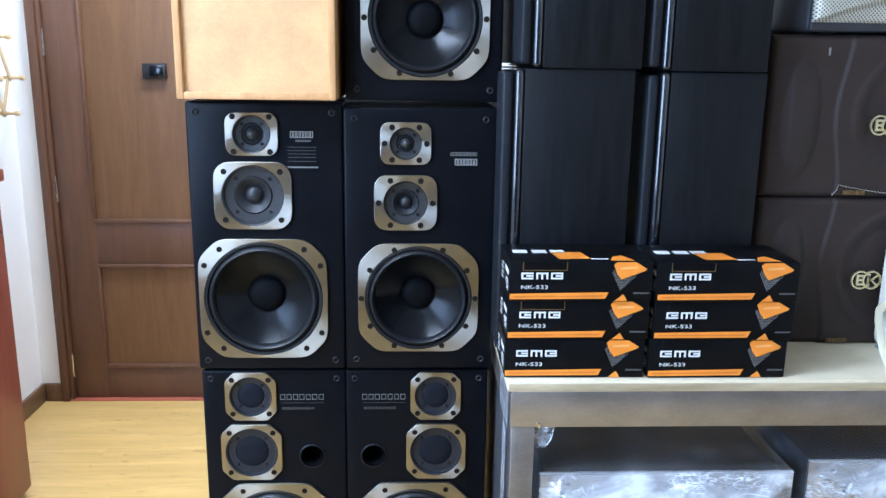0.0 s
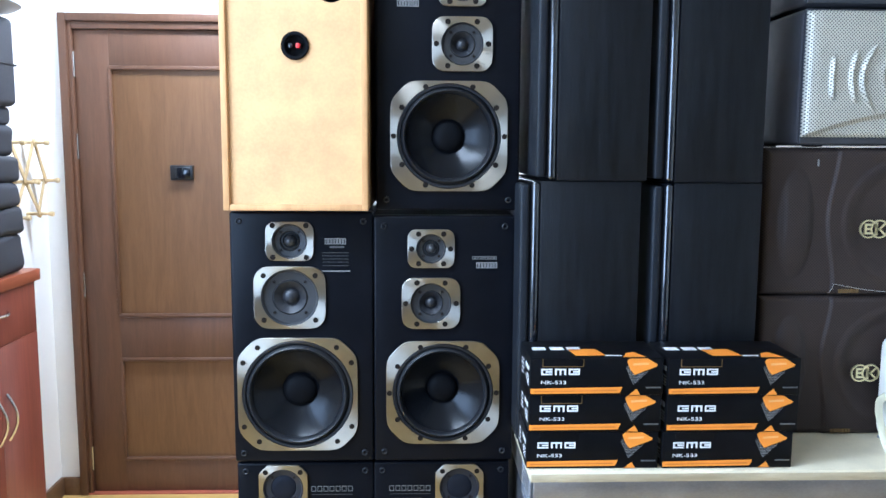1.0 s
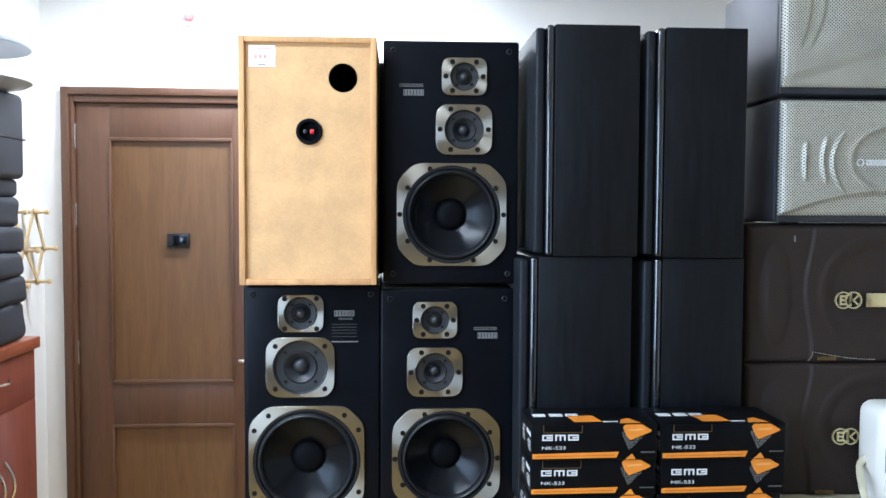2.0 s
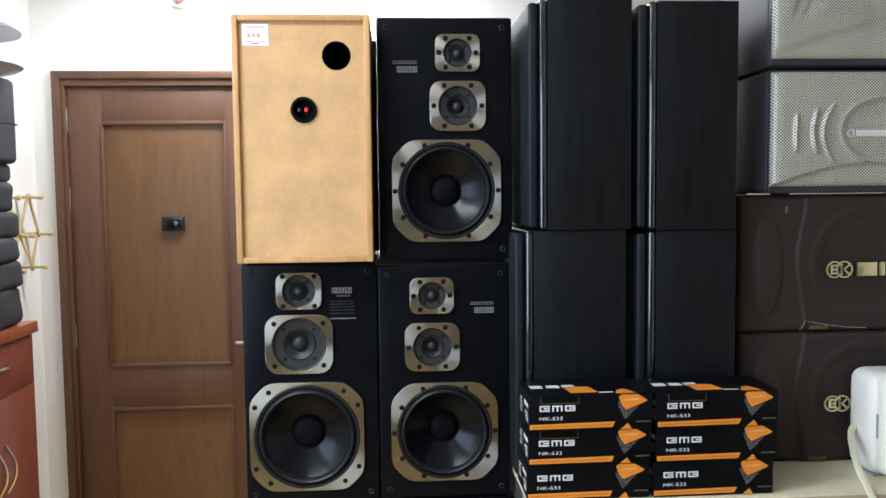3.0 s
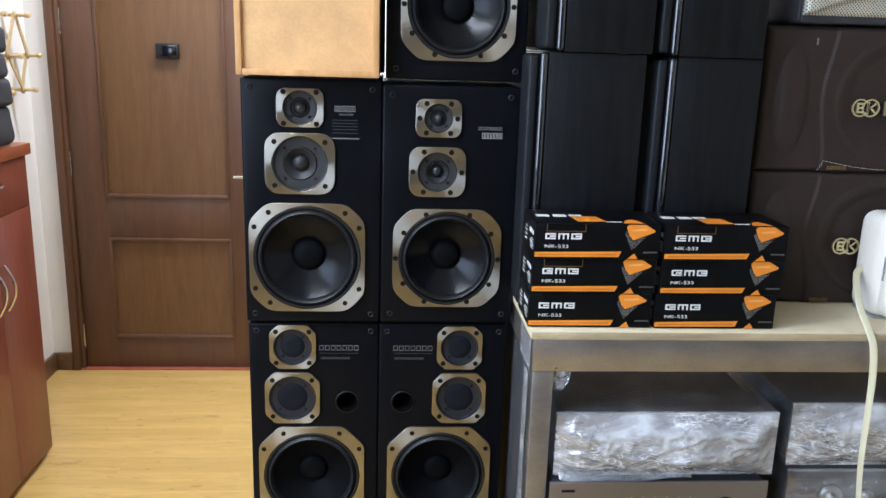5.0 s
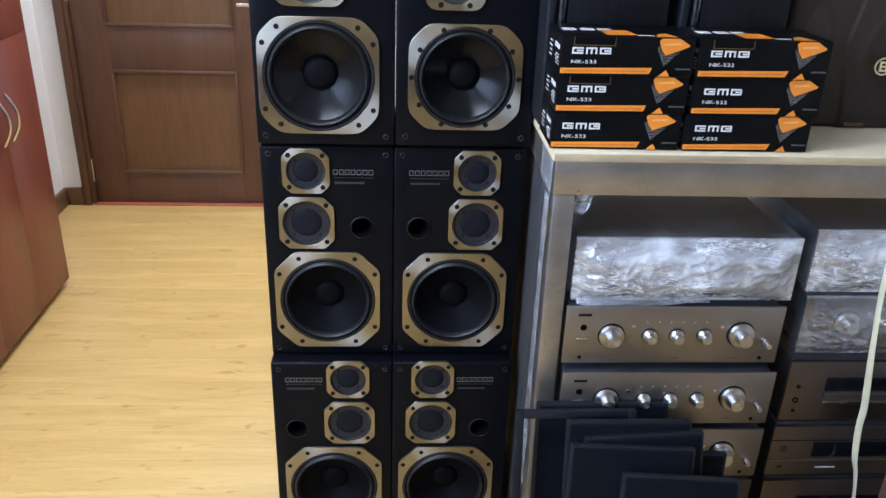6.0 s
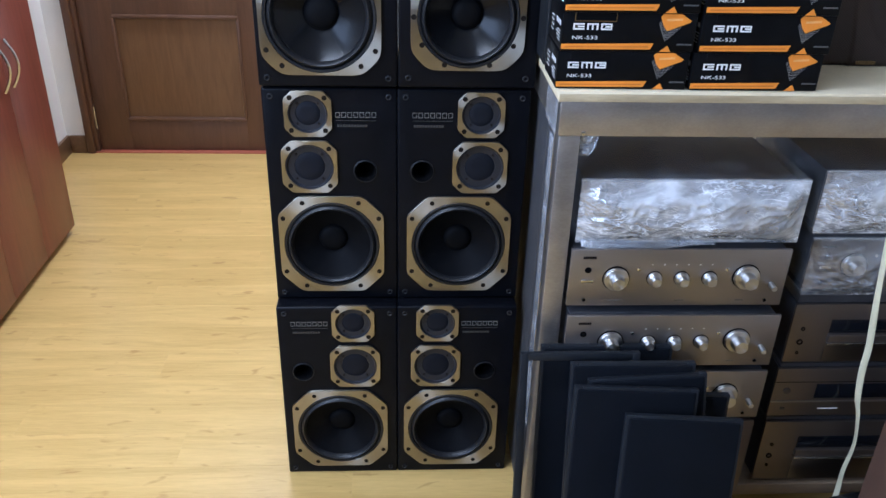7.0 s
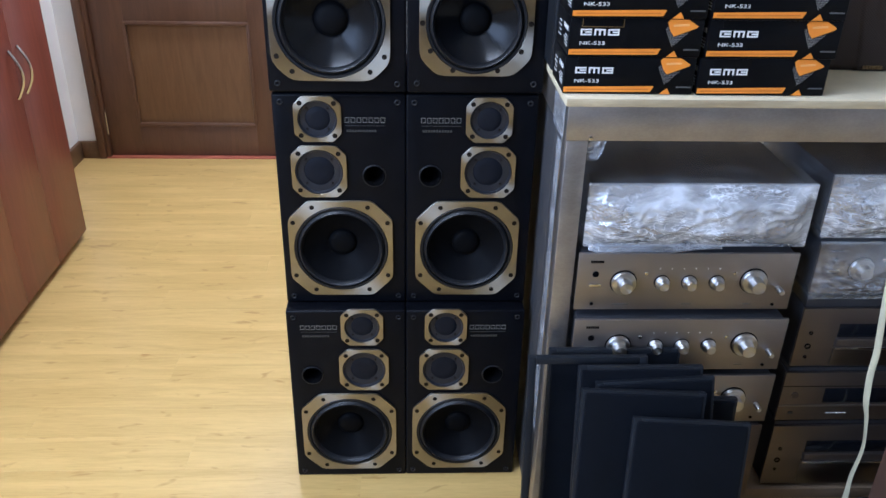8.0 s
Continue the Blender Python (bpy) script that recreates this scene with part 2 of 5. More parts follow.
M["cone"] = turned("paper_cone", (0.0040, 0.0043, 0.0055), 0.55, 0.3, 0.06)
M["cap"] = plain("matt_dust_cap", (0.0036, 0.0038, 0.0047), 0.55, var=0.2, grain=300, bump=0.05, spec=0.06)
M["rubber"] = plain("rubber_surround", (0.0095, 0.0098, 0.0115), 0.40, var=0.2, bump=0.05, spec=0.35)
M["mesh_black"] = plain("black_dome", (0.0085, 0.0095, 0.0140), 0.55, var=0.2, grain=900, bump=0.3, spec=0.12)
M["screw"] = plain("dark_screw", (0.010, 0.007, 0.005), 0.6, bump=0, spec=0.12)
M["hole"] = plain("port_dark", (0.0025, 0.0025, 0.003), 0.8, spec=0.05)
M["print"] = plain("silver_print", (0.17, 0.165, 0.155), 0.45, var=0.05, bump=0)
M["dot_print"] = plain("grey_dot_print", (0.30, 0.29, 0.28), 0.5, var=0.1, bump=0)
M["dim_print"] = plain("grey_print", (0.10, 0.10, 0.10), 0.5, var=0.1, bump=0)
M["faint_print"] = plain("faint_print", (0.035, 0.034, 0.033), 0.5, var=0.1, bump=0)
M["mdf"] = plain("raw_fibreboard", (0.590, 0.350, 0.150), 0.72, var=0.16, scale=14, grain=190, bump=0.15)
M["mdf_edge"] = wood("fibreboard_edge", (0.42, 0.215, 0.075), (0.62, 0.35, 0.14), 2, ring=9, rough=0.7, stretch=6)
M["paper"] = plain("paper_label", (0.82, 0.80, 0.78), 0.6, var=0.03, bump=0.02)
M["red_print"] = plain("red_print", (0.62, 0.33, 0.28), 0.6, bump=0)
M["red_plastic"] = plain("red_plastic", (0.65, 0.03, 0.03), 0.3, bump=0)
M["black_plastic"] = plain("black_plastic", (0.012, 0.012, 0.013), 0.3, bump=0.04)
M["carton"] = plain("black_carton", (0.0040, 0.0042, 0.0052), 0.36, var=0.25, scale=25, bump=0.05, spec=0.10)
M["orange"] = plain("orange_print", (0.80, 0.27, 0.025), 0.42, var=0.06, bump=0.02)
M["pale_orange"] = plain("pale_orange_print", (0.82, 0.40, 0.13), 0.45, bump=0)
M["white_print"] = plain("white_print", (0.78, 0.78, 0.78), 0.45, var=0.05, bump=0)
M["gold_line"] = plain("gold_print", (0.13, 0.075, 0.02), 0.45, bump=0)
M["stripe_print"] = plain("brown_print", (0.56, 0.18, 0.018), 0.5, bump=0)
M["cream"] = plain("cream_laminate", (0.70, 0.61, 0.42), 0.45, var=0.08, scale=20, bump=0.06)
M["edge_wood"] = wood("worn_edge_wood", (0.30, 0.235, 0.135), (0.52, 0.43, 0.27), 0, ring=9, rough=0.5, stretch=10)
M["steel"] = plain("galvanised_steel", (0.37, 0.345, 0.325), 0.36, metal=0.85, var=0.20, scale=9, grain=160, bump=0.06, stretch=(1, 1, 2))
M["panel"] = plain("grey_blue_laminate", (0.050, 0.051, 0.056), 0.4, var=0.1)
M["shelf_board"] = plain("brown_shelf_board", (0.17, 0.12, 0.075), 0.5, var=0.15)
M["alu"] = plain("brushed_faceplate", (0.325, 0.295, 0.280), 0.45, metal=1.0, var=0.05, scale=6, grain=300, bump=0.05, stretch=(0.05, 1, 1))
M["alu_dark"] = plain("dark_bronze_faceplate", (0.150, 0.125, 0.112), 0.42, metal=0.9, var=0.06, scale=6, grain=300, bump=0.05, stretch=(0.05, 1, 1))
M["alu_door"] = plain("polished_bronze_door", (0.165, 0.145, 0.135), 0.34, metal=1.0, var=0.06, scale=6, grain=300, bump=0.03, stretch=(0.05, 1, 1))
M["knob"] = brushed("knob_metal", (0.55, 0.54, 0.53), 0.38, 0.9)
M["amp_case"] = plain("grey_steel_case", (0.046, 0.047, 0.054), 0.42, metal=0.3, var=0.15, bump=0.1)
M["display"] = plain("smoked_window", (0.006, 0.007, 0.010), 0.12, var=0.1, bump=0)
M["at_grille"] = perforated("silver_perforated_grille", (0.62, 0.595, 0.50), (0.055, 0.053, 0.045), 0.0046, 0.25, 0.46)
M["at_side"] = plain("grey_lacquer_side", (0.075, 0.073, 0.082), 0.45, var=0.1, bump=0.02, spec=0.3)
M["brown_grille"] = perforated("brown_perforated_grille", (0.043, 0.030, 0.025), (0.016, 0.0115, 0.0098), 0.0040, 0.0, 0.56)
M["brown_plastic"] = plain("brown_plastic", (0.032, 0.025, 0.022), 0.42, var=0.12, grain=500, bump=0.05)
M["gold"] = plain("gilt_badge", (0.80, 0.70, 0.40), 0.28, metal=0.9, var=0.05, bump=0)
M["white_plastic"] = plain("white_plastic", (0.88, 0.84, 0.76), 0.32, var=0.02, bump=0.02)
M["grey_plastic"] = plain("grey_plastic", (0.30, 0.31, 0.33), 0.35, var=0.05, bump=0.02)
M["cable"] = plain("cream_cable_rubber", (0.66, 0.62, 0.43), 0.45, var=0.08)
M["grille_cloth"] = plain("dark_grille_cloth", (0.0046, 0.0058, 0.0088), 0.85, var=0.25, scale=12, grain=900, bump=0.4, spec=0.08)
M["grille_frame"] = plain("black_grille_frame", (0.010, 0.012, 0.016), 0.5, var=0.2, bump=0.1, spec=0.25)
M["bag"] = plain("black_fabric", (0.024, 0.026, 0.034), 0.70, var=0.3, scale=14, grain=500, bump=0.5)
M["dish"] = plain("pale_grey_plastic", (0.42, 0.45, 0.50), 0.35, var=0.05)
M["peg_wood"] = wood("pale_peg_wood", (0.50, 0.36, 0.17), (0.66, 0.51, 0.28), 2, rough=0.45)
M["chrome"] = plain("satin_chrome", (0.62, 0.61, 0.60), 0.25, metal=1.0, var=0.04, bump=0.02)
M["threshold"] = plain("red_threshold", (0.38, 0.10, 0.055), 0.5)
M["carton_brown"] = plain("brown_carton", (0.085, 0.045, 0.030), 0.6, var=0.15, bump=0.1)

def film(name, low, high, crease, relief, gloss):
    """Clear wrapping film: milky patches, a glossy skin, and crease glints painted as white lines."""
    m, nt, b = nodes_of(name)
    v = coords(nt)
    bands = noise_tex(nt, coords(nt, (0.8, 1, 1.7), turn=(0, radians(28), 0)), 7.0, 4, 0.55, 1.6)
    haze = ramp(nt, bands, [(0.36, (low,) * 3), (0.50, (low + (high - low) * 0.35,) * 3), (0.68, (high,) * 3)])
    # glints along the creases, painted as thin white lines of strength crease
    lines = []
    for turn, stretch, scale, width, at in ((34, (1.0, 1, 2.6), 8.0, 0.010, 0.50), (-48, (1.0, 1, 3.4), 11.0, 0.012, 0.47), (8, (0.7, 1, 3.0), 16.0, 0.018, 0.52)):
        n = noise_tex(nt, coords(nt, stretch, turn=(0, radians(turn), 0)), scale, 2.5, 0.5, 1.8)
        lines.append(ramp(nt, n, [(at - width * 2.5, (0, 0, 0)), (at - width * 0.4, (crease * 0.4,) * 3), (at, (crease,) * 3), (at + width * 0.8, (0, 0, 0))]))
    glint_lines = mixed(nt, 1.0, mixed(nt, 1.0, lines[0], lines[1], "LIGHTEN"), lines[2], "LIGHTEN")
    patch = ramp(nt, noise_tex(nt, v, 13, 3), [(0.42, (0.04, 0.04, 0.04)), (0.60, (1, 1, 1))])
    fac = mixed(nt, 1.0, haze, mixed(nt, 1.0, glint_lines, patch, "MULTIPLY"), "ADD")
    b.inputs["Base Color"].default_value = (0.88, 0.91, 0.97, 1)
    b.inputs["Roughness"].default_value = 0.25
    bumped(nt, b, bands, relief, 0.004)
    clear = nt.nodes.new("ShaderNodeBsdfTransparent")
    clear.inputs["Color"].default_value = (0.95, 0.955, 0.96, 1)
    shine = nt.nodes.new("ShaderNodeBsdfGlossy")
    shine.inputs["Roughness"].default_value = 0.16
    skin = nt.nodes.new("ShaderNodeMixShader")
    skin.inputs["Fac"].default_value = gloss
    nt.links.new(clear.outputs[0], skin.inputs[1])
    nt.links.new(shine.outputs[0], skin.inputs[2])
    mixs = nt.nodes.new("ShaderNodeMixShader")
    nt.links.new(fac, mixs.inputs["Fac"])
    nt.links.new(skin.outputs[0], mixs.inputs[1])
    nt.links.new(b.outputs[0], mixs.inputs[2])
    nt.links.new(mixs.outputs[0], nt.nodes["Material Output"].inputs["Surface"])
    return m


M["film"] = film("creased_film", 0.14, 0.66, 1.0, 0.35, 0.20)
# milk and painted glints turned down for the dimmer wrap under the table
M["dim_film"] = film("dim_film", 0.03, 0.20, 0.55, 0.3, 0.10)
M["hem_film"] = film("hem_film", 0.08, 0.26, 0.30, 0.3, 0.10)
M["taut_film"] = film("taut_film", 0.015, 0.10, 0.05, 0.2, 0.05)

m, nt, b = nodes_of("clear_plastic")
b.inputs["Base Color"].default_value = (0.9, 0.9, 0.92, 1)
b.inputs["Roughness"].default_value = 0.08
b.inputs["Transmission Weight"].default_value = 0.8
M["clear"] = m

m, nt, b = nodes_of("lamp_panel")
b.inputs["Base Color"].default_value = (0.85, 0.85, 0.85, 1)
b.inputs["Emission Color"].default_value = (1.0, 0.95, 0.88, 1)
b.inputs["Emission Strength"].default_value = 3.0
M["lamp"] = m

# ---------------------------------------------------------------- the room
X0, X1, Y0, Y1, ZC = -1.505, 2.6, -2.5, 3.914, 2.75
DL, DR, DT = -1.415, -0.455, 2.172          # door opening with its frame

floor = solid("floor", boxed(X0 - 0.15, X1 + 0.15, Y0 - 0.15, Y1 + 0.3, -0.12, -0.006), M["gap"], "honey laminate plank floor with knots", "floor", "structure")
solid("ceiling", boxed(X0 - 0.15, X1 + 0.15, Y0 - 0.15, Y1 + 0.15, ZC, ZC + 0.12), M["ceiling"], "plain white painted ceiling", "ceiling", "structure")
WY0, WY1, WZ0, WZ1 = -1.2, 0.9, 0.85, 2.35
bm = boxed(X0 - 0.15, X0, Y0 - 0.15, WY0, 0, ZC)
box(bm, X0 - 0.15, X0, WY1, Y1 + 0.15, 0, ZC)
box(bm, X0 - 0.15, X0, WY0, WY1, 0, WZ0)
box(bm, X0 - 0.15, X0, WY0, WY1, WZ1, ZC)
solid("wall_west", bm, M["wall"], "white painted side wall with a window", "wall", "structure")
solid("wall_east", boxed(X1, X1 + 0.15, Y0 - 0.15, Y1 + 0.15, 0, ZC), M["wall"], "plain white painted side wall", "wall", "structure")
bm = boxed(X0, DL, Y1, Y1 + 0.15, 0, DT)
box(bm, X0, X1, Y1, Y1 + 0.15, DT, ZC)
box(bm, DR, X1, Y1, Y1 + 0.15, 0, DT)
solid("wall_north", bm, M["wall"], "white painted wall round the entrance door", "wall", "structure")
solid("wall_south", boxed(X0, X1, Y0 - 0.15, Y0, 1.45, ZC), M["wall"], "plain white painted wall", "wall", "structure")
# dark half is invented, out of view, to keep low reflections dark
solid("wall_south_darkener", boxed(X0, X1, Y0 - 0.15, Y0, 0, 1.45), M["wall_dark"], "unseen dark lower wall added to darken reflections", "wall", "structure")
win = thing("window_1", "aluminium window beside the camera", "window", kind="structure")
bm = bmesh.new()
for y in (WY0, -0.17, WY1 - 0.04):
    box(bm, X0 - 0.10, X0 - 0.05, y, y + 0.04, WZ0, WZ1)
box(bm, X0 - 0.10, X0 - 0.05, WY0 + 0.04, WY1 - 0.04, WZ0, WZ0 + 0.04)
box(bm, X0 - 0.10, X0 - 0.05, WY0 + 0.04, WY1 - 0.04, WZ1 - 0.04, WZ1)
part("window_frame", bm, M["chrome"], win)

# baseboards
bm = boxed(X0 - 0.001, X0 + 0.014, 0.0, Y1 - 0.0, -0.004, 0.085, 0.004)
solid("baseboard", bm, M["base"], "brown wooden baseboard along the white wall", "baseboard", "structure")
solid("baseboard", boxed(X0 + 0.014, DL - 0.002, Y1 - 0.014, Y1 + 0.001, -0.004, 0.085, 0.004), M["base"], "short brown wooden baseboard beside the door", "baseboard", "structure")

# the door and its frame
door = thing("door_1", "closed brown veneered door with two sunk panels", "door", kind="structure")
bm = boxed(DL, DL + 0.035, Y1 - 0.022, Y1 + 0.13, 0.0, DT, 0.005)
box(bm, DL + 0.0345, DL + 0.052, Y1 - 0.008, Y1 + 0.13, 0.0, DT - 0.0345, 0.004)
box(bm, DR - 0.035, DR, Y1 - 0.022, Y1 + 0.13, 0.0, DT, 0.005)
box(bm, DR - 0.066, DR - 0.0345, Y1 - 0.008, Y1 + 0.13, 0.0, DT - 0.0345, 0.004)
box(bm, DL + 0.034, DR - 0.034, Y1 - 0.0215, Y1 + 0.13, DT - 0.035, DT - 0.0005, 0.005)
box(bm, DL + 0.0515, DR - 0.065, Y1 - 0.0075, Y1 + 0.13, DT - 0.066, DT - 0.0345, 0.004)
part("door_frame", bm, M["frame"], door, "dark brown stepped door frame")
LL, LR, LT, LB = DL + 0.054, DR - 0.068, DT - 0.068, 0.008
PX0, PX1 = -1.212, -0.668
bm = boxed(LL, PX0, Y1 + 0.012, Y1 + 0.05, LB, LT, 0.003)
box(bm, PX1, LR, Y1 + 0.012, Y1 + 0.05, LB, LT, 0.003)
for z0, z1 in ((LB, 0.165), (0.632, 0.842), (1.940, LT)):
    box(bm, PX0 - 0.002, PX1 + 0.002, Y1 + 0.0125, Y1 + 0.05, z0, z1, 0.003)
part("door_rails", bm, M["frame"], door, "darker brown stiles and rails")
for z0, z1 in ((0.165, 0.632), (0.842, 1.940)):
    bm = boxed(PX0 - 0.003, PX1 + 0.003, Y1 + 0.024, Y1 + 0.046, z0 - 0.003, z1 + 0.003)
    part("door_panel", bm, M["door"], door, "sunk brown veneer panel")
    bm = bmesh.new()
    for a in ((PX0 - 0.004, PX1 + 0.004, z1 - 0.006, z1 + 0.012), (PX0 - 0.004, PX1 + 0.004, z0 - 0.012, z0 + 0.006)):
        box(bm, a[0], a[1], Y1 + 0.006, Y1 + 0.026, a[2], a[3], 0.005)
    for x in (PX0, PX1):
        box(bm, x - 0.007, x + 0.007, Y1 + 0.0065, Y1 + 0.026, z0, z1, 0.004)
    part("panel_moulding", bm, M["frame"], door)
for z in (0.17, 0.98, 1.60, 1.955):
    bm = lathe(bmesh.new(), [(0, -0.055), (0.0055, -0.055), (0.0055, 0.055), (0, 0.055)], 12)
    bmesh.ops.rotate(bm, verts=bm.verts[:], matrix=Matrix.Rotation(radians(90), 3, 'X'))
    part("hinge", bm, M["chrome"], door, "satin steel hinge", (LL - 0.001, Y1 + 0.006, z))
bm = boxed(-0.575, -0.53, Y1 + 0.004, Y1 + 0.013, 0.86, 1.03, 0.003)
tube(bm, [(-0.55, Y1 + 0.01, 0.945), (-0.55, Y1 - 0.045, 0.945), (-0.562, Y1 - 0.052, 0.945), (-0.632, Y1 - 0.052, 0.945)], 0.0085, 10)
part("door_handle", bm, M["chrome"], door, "satin steel lever handle")
bm = boxed(-0.961, -0.861, Y1 + 0.002, Y1 + 0.024, 1.453, 1.519, 0.004)
part("door_viewer", bm, M["black_plastic"], door, "black plastic door viewer with a screen")
part("viewer_screen", boxed(-0.940, -0.872, Y1 - 0.0005, Y1 + 0.003, 1.463, 1.509, 0.001), M["display"], door)
solid("threshold", boxed(DL + 0.002, DR - 0.002, Y1 - 0.012, Y1 + 0.12, -0.004, 0.007, 0.002), M["threshold"], "reddish threshold strip under the door", "threshold", "structure")

# small round alarm on the wall over the door
al = thing("wall_alarm", "small clear and red alarm dome on the white wall", "alarm", pose(-0.845, Y1, 2.485))
part("base_ring", lathe(bmesh.new(), [(0, 0.004), (0.040, 0.002), (0.040, -0.012), (0.034, -0.018), (0, -0.018)], 24), M["white_plastic"], al)
part("dome", lathe(bmesh.new(), [(0.033, -0.017), (0.032, -0.03), (0.024, -0.05), (0.012, -0.06), (0, -0.062)], 24), M["clear"], al)
part("red_lens", lathe(bmesh.new(), [(0.011, -0.017), (0.011, -0.03), (0.007, -0.037), (0, -0.039)], 16), M["red_plastic"], al)

# ceiling lamp panels
lp = thing("ceiling_light", "slim white ceiling lamp with a lit diffuser", "lamp", pose(-0.35, 3.46, ZC), "ceiling lamps")
part("housing", boxed(-0.62, 0.62, -0.16, 0.16, -0.05, 0.002, 0.006), M["white_plastic"], lp)
part("diffuser", boxed(-0.60, 0.60, -0.14, 0.14, -0.062, -0.0495, 0.003), M["lamp"], lp)
# unseen housing added for the near fill light
copy_thing(lp, pose(-0.90, 1.00, ZC))

# ---------------------------------------------------------------- loudspeakers


def screws(n, pts, parent, r=0.0052, y=-0.0055):
    me = None
    for x, z in pts:
        if me is None:
            bm = lathe(bmesh.new(), [(r, 0.003), (r, -0.0007), (r * 0.88, -0.0011), (r * 0.74, -0.0005), (0, -0.0004)], 12)
            me = finish(bm, "screw", M["screw"])
        ob = new("screw", me)
        ob.parent = parent
        ob.location = (x, y, z)


def driver(name, parent, cx, cz, a, c, cone_r, kind, bolts, metal, b=None, label="", p=48.0):
    """A driver in a plate: frame with cut corners, surround, cone or dome, and its screws."""
    plate = part(name, ring_plate(bmesh.new(), a, c, cone_r, 0.0055, b=b, p=p), metal, parent, label or "brushed champagne metal frame", (cx, -0.001, cz), 18)
    R = cone_r
    gloss = kind == "gloss_woofer"
    if kind == "woofer" or gloss:
        part("surround", lathe(bmesh.new(), [(R + 0.001, -0.003), (R - 0.002, -0.006), (R - 0.006, -0.0055), (R * 0.93, -0.001), (R * 0.90, -0.0075), (R * 0.865, -0.0105), (R * 0.83, -0.0075), (R * 0.805, 0.001)], 64), M["rubber"], plate, "black rubber surround")
        part("cone", lathe(bmesh.new(), [(R * 0.81, 0.0005), (R * 0.70, 0.010), (R * 0.5, 0.023), (R * 0.34, 0.031), (R * 0.30, 0.034)], 64), M["cone_gloss" if gloss else "cone"], plate)
        part("dust_cap", lathe(bmesh.new(), [(R * 0.31, 0.035), (R * 0.30, 0.0305), (R * 0.26, 0.0262), (R * 0.18, 0.0232), (R * 0.09, 0.0218), (0, 0.0214)], 40), M["cap"], plate)
    elif kind == "mid":
        part("ring", lathe(bmesh.new(), [(R + 0.001, -0.002), (R - 0.001, -0.0045), (R * 0.95, -0.0035), (R * 0.92, 0.0015), (R * 0.62, 0.003), (R * 0.60, 0.006)], 56), M["ring_light"], plate, "grey driver ring")
        part("cone", lathe(bmesh.new(), [(R * 0.61, 0.0045), (R * 0.57, 0.001), (R * 0.52, 0.003), (R * 0.30, 0.014), (R * 0.28, 0.012), (R * 0.2, 0.006), (R * 0.1, 0.0035), (0, 0.003)], 48), M["mid_cone"], plate)
        screws(4, [(R * 0.77 * math.cos(t), R * 0.77 * math.sin(t)) for t in (0.79, 2.36, 3.93, 5.50)], plate, 0.0028, 0.0012)
    elif kind == "dome":
        part("ring", lathe(bmesh.new(), [(R + 0.001, -0.002), (R - 0.001, -0.0045), (R * 0.93, -0.0035), (R * 0.88, 0.002), (R * 0.60, 0.003), (R * 0.52, 0.008)], 48), M["ring_light"], plate, "grey driver ring")
        part("dome", lathe(bmesh.new(), [(R * 0.53, 0.008), (R * 0.42, 0.004), (R * 0.36, 0.007), (R * 0.32, 0.001), (R * 0.2, -0.004), (R * 0.1, -0.006), (0, -0.0065)], 40), M["dome"], plate)
        screws(4, [(R * 0.74 * math.cos(t), R * 0.74 * math.sin(t)) for t in (0.79, 2.36, 3.93, 5.50)], plate, 0.0025, 0.0012)
    else:                                                   # flat gauze-covered driver
        part("ring", lathe(bmesh.new(), [(R + 0.001, -0.002), (R - 0.001, -0.0045), (R * 0.94, -0.004), (R * 0.90, 0.0005), (R * 0.64, 0.0015), (R * 0.62, 0.004)], 48), M["ring_grey"], plate, "grey driver ring")
        part("gauze", lathe(bmesh.new(), [(R * 0.63, 0.003), (R * 0.58, 0.0016), (R * 0.3, 0.0008), (0, 0.0006)], 40), M["mesh_black"], plate, "dark gauze cover")
        screws(4, [(R * 0.76 * math.cos(t), R * 0.76 * math.sin(t)) for t in (0.79, 2.36, 3.93, 5.50)], plate, 0.0025, 0.0004)
    screws(0, bolts, plate)
    return plate


def word_bars(n, w, h, wide=0.78):
    """A row of n small plain blocks that stands for a maker's mark."""
    bm = bmesh.new()
    s = w / n
    for i in range(n):
        box(bm, i * s, i * s + s * wide, -0.0012, 0.001, 0, h * (1.0 if i % 3 else 0.94))
    return bm


def open_marks(n, w, h, t, wide=0.80):
    """A row of n thin open frames that stands for a maker's mark in thin strokes."""
    bm = bmesh.new()
    s = w / n
    for i in range(n):
        a, b = i * s, i * s + s * wide
        box(bm, a, a + t, -0.0010, 0.001, 0, h)
        box(bm, b - t, b, -0.0010, 0.001, 0, h)
        box(bm, a + t, b - t, -0.0009, 0.001, h - t, h)
        box(bm, a + t, b - t, -0.0009, 0.001, 0, t)
    return bm


def bored(bm, holes, name, material):
    """A board with round holes (x, z, radius) bored through along y."""
    tool = bmesh.new()
    for x, z, r in holes:
        lathe(tool, [(0, -0.05), (r, -0.05), (r, 0.20), (0, 0.20)], 64, x, z)
    a, b = new(name, finish(bm, name, material)), new("tool", finish(tool, "tool", material))
    cut = a.modifiers.new("bore", 'BOOLEAN')
    cut.operation, cut.object, cut.solver = 'DIFFERENCE', b, 'EXACT'
    bpy.context.view_layer.update()
    me = bpy.data.meshes.new_from_object(a.evaluated_get(bpy.context.evaluated_depsgraph_get()))
    bpy.data.objects.remove(a)
    bpy.data.objects.remove(b)
    me.shade_smooth()
    me.set_sharp_from_angle(angle=radians(35))
    return me


BAFFLES = {}


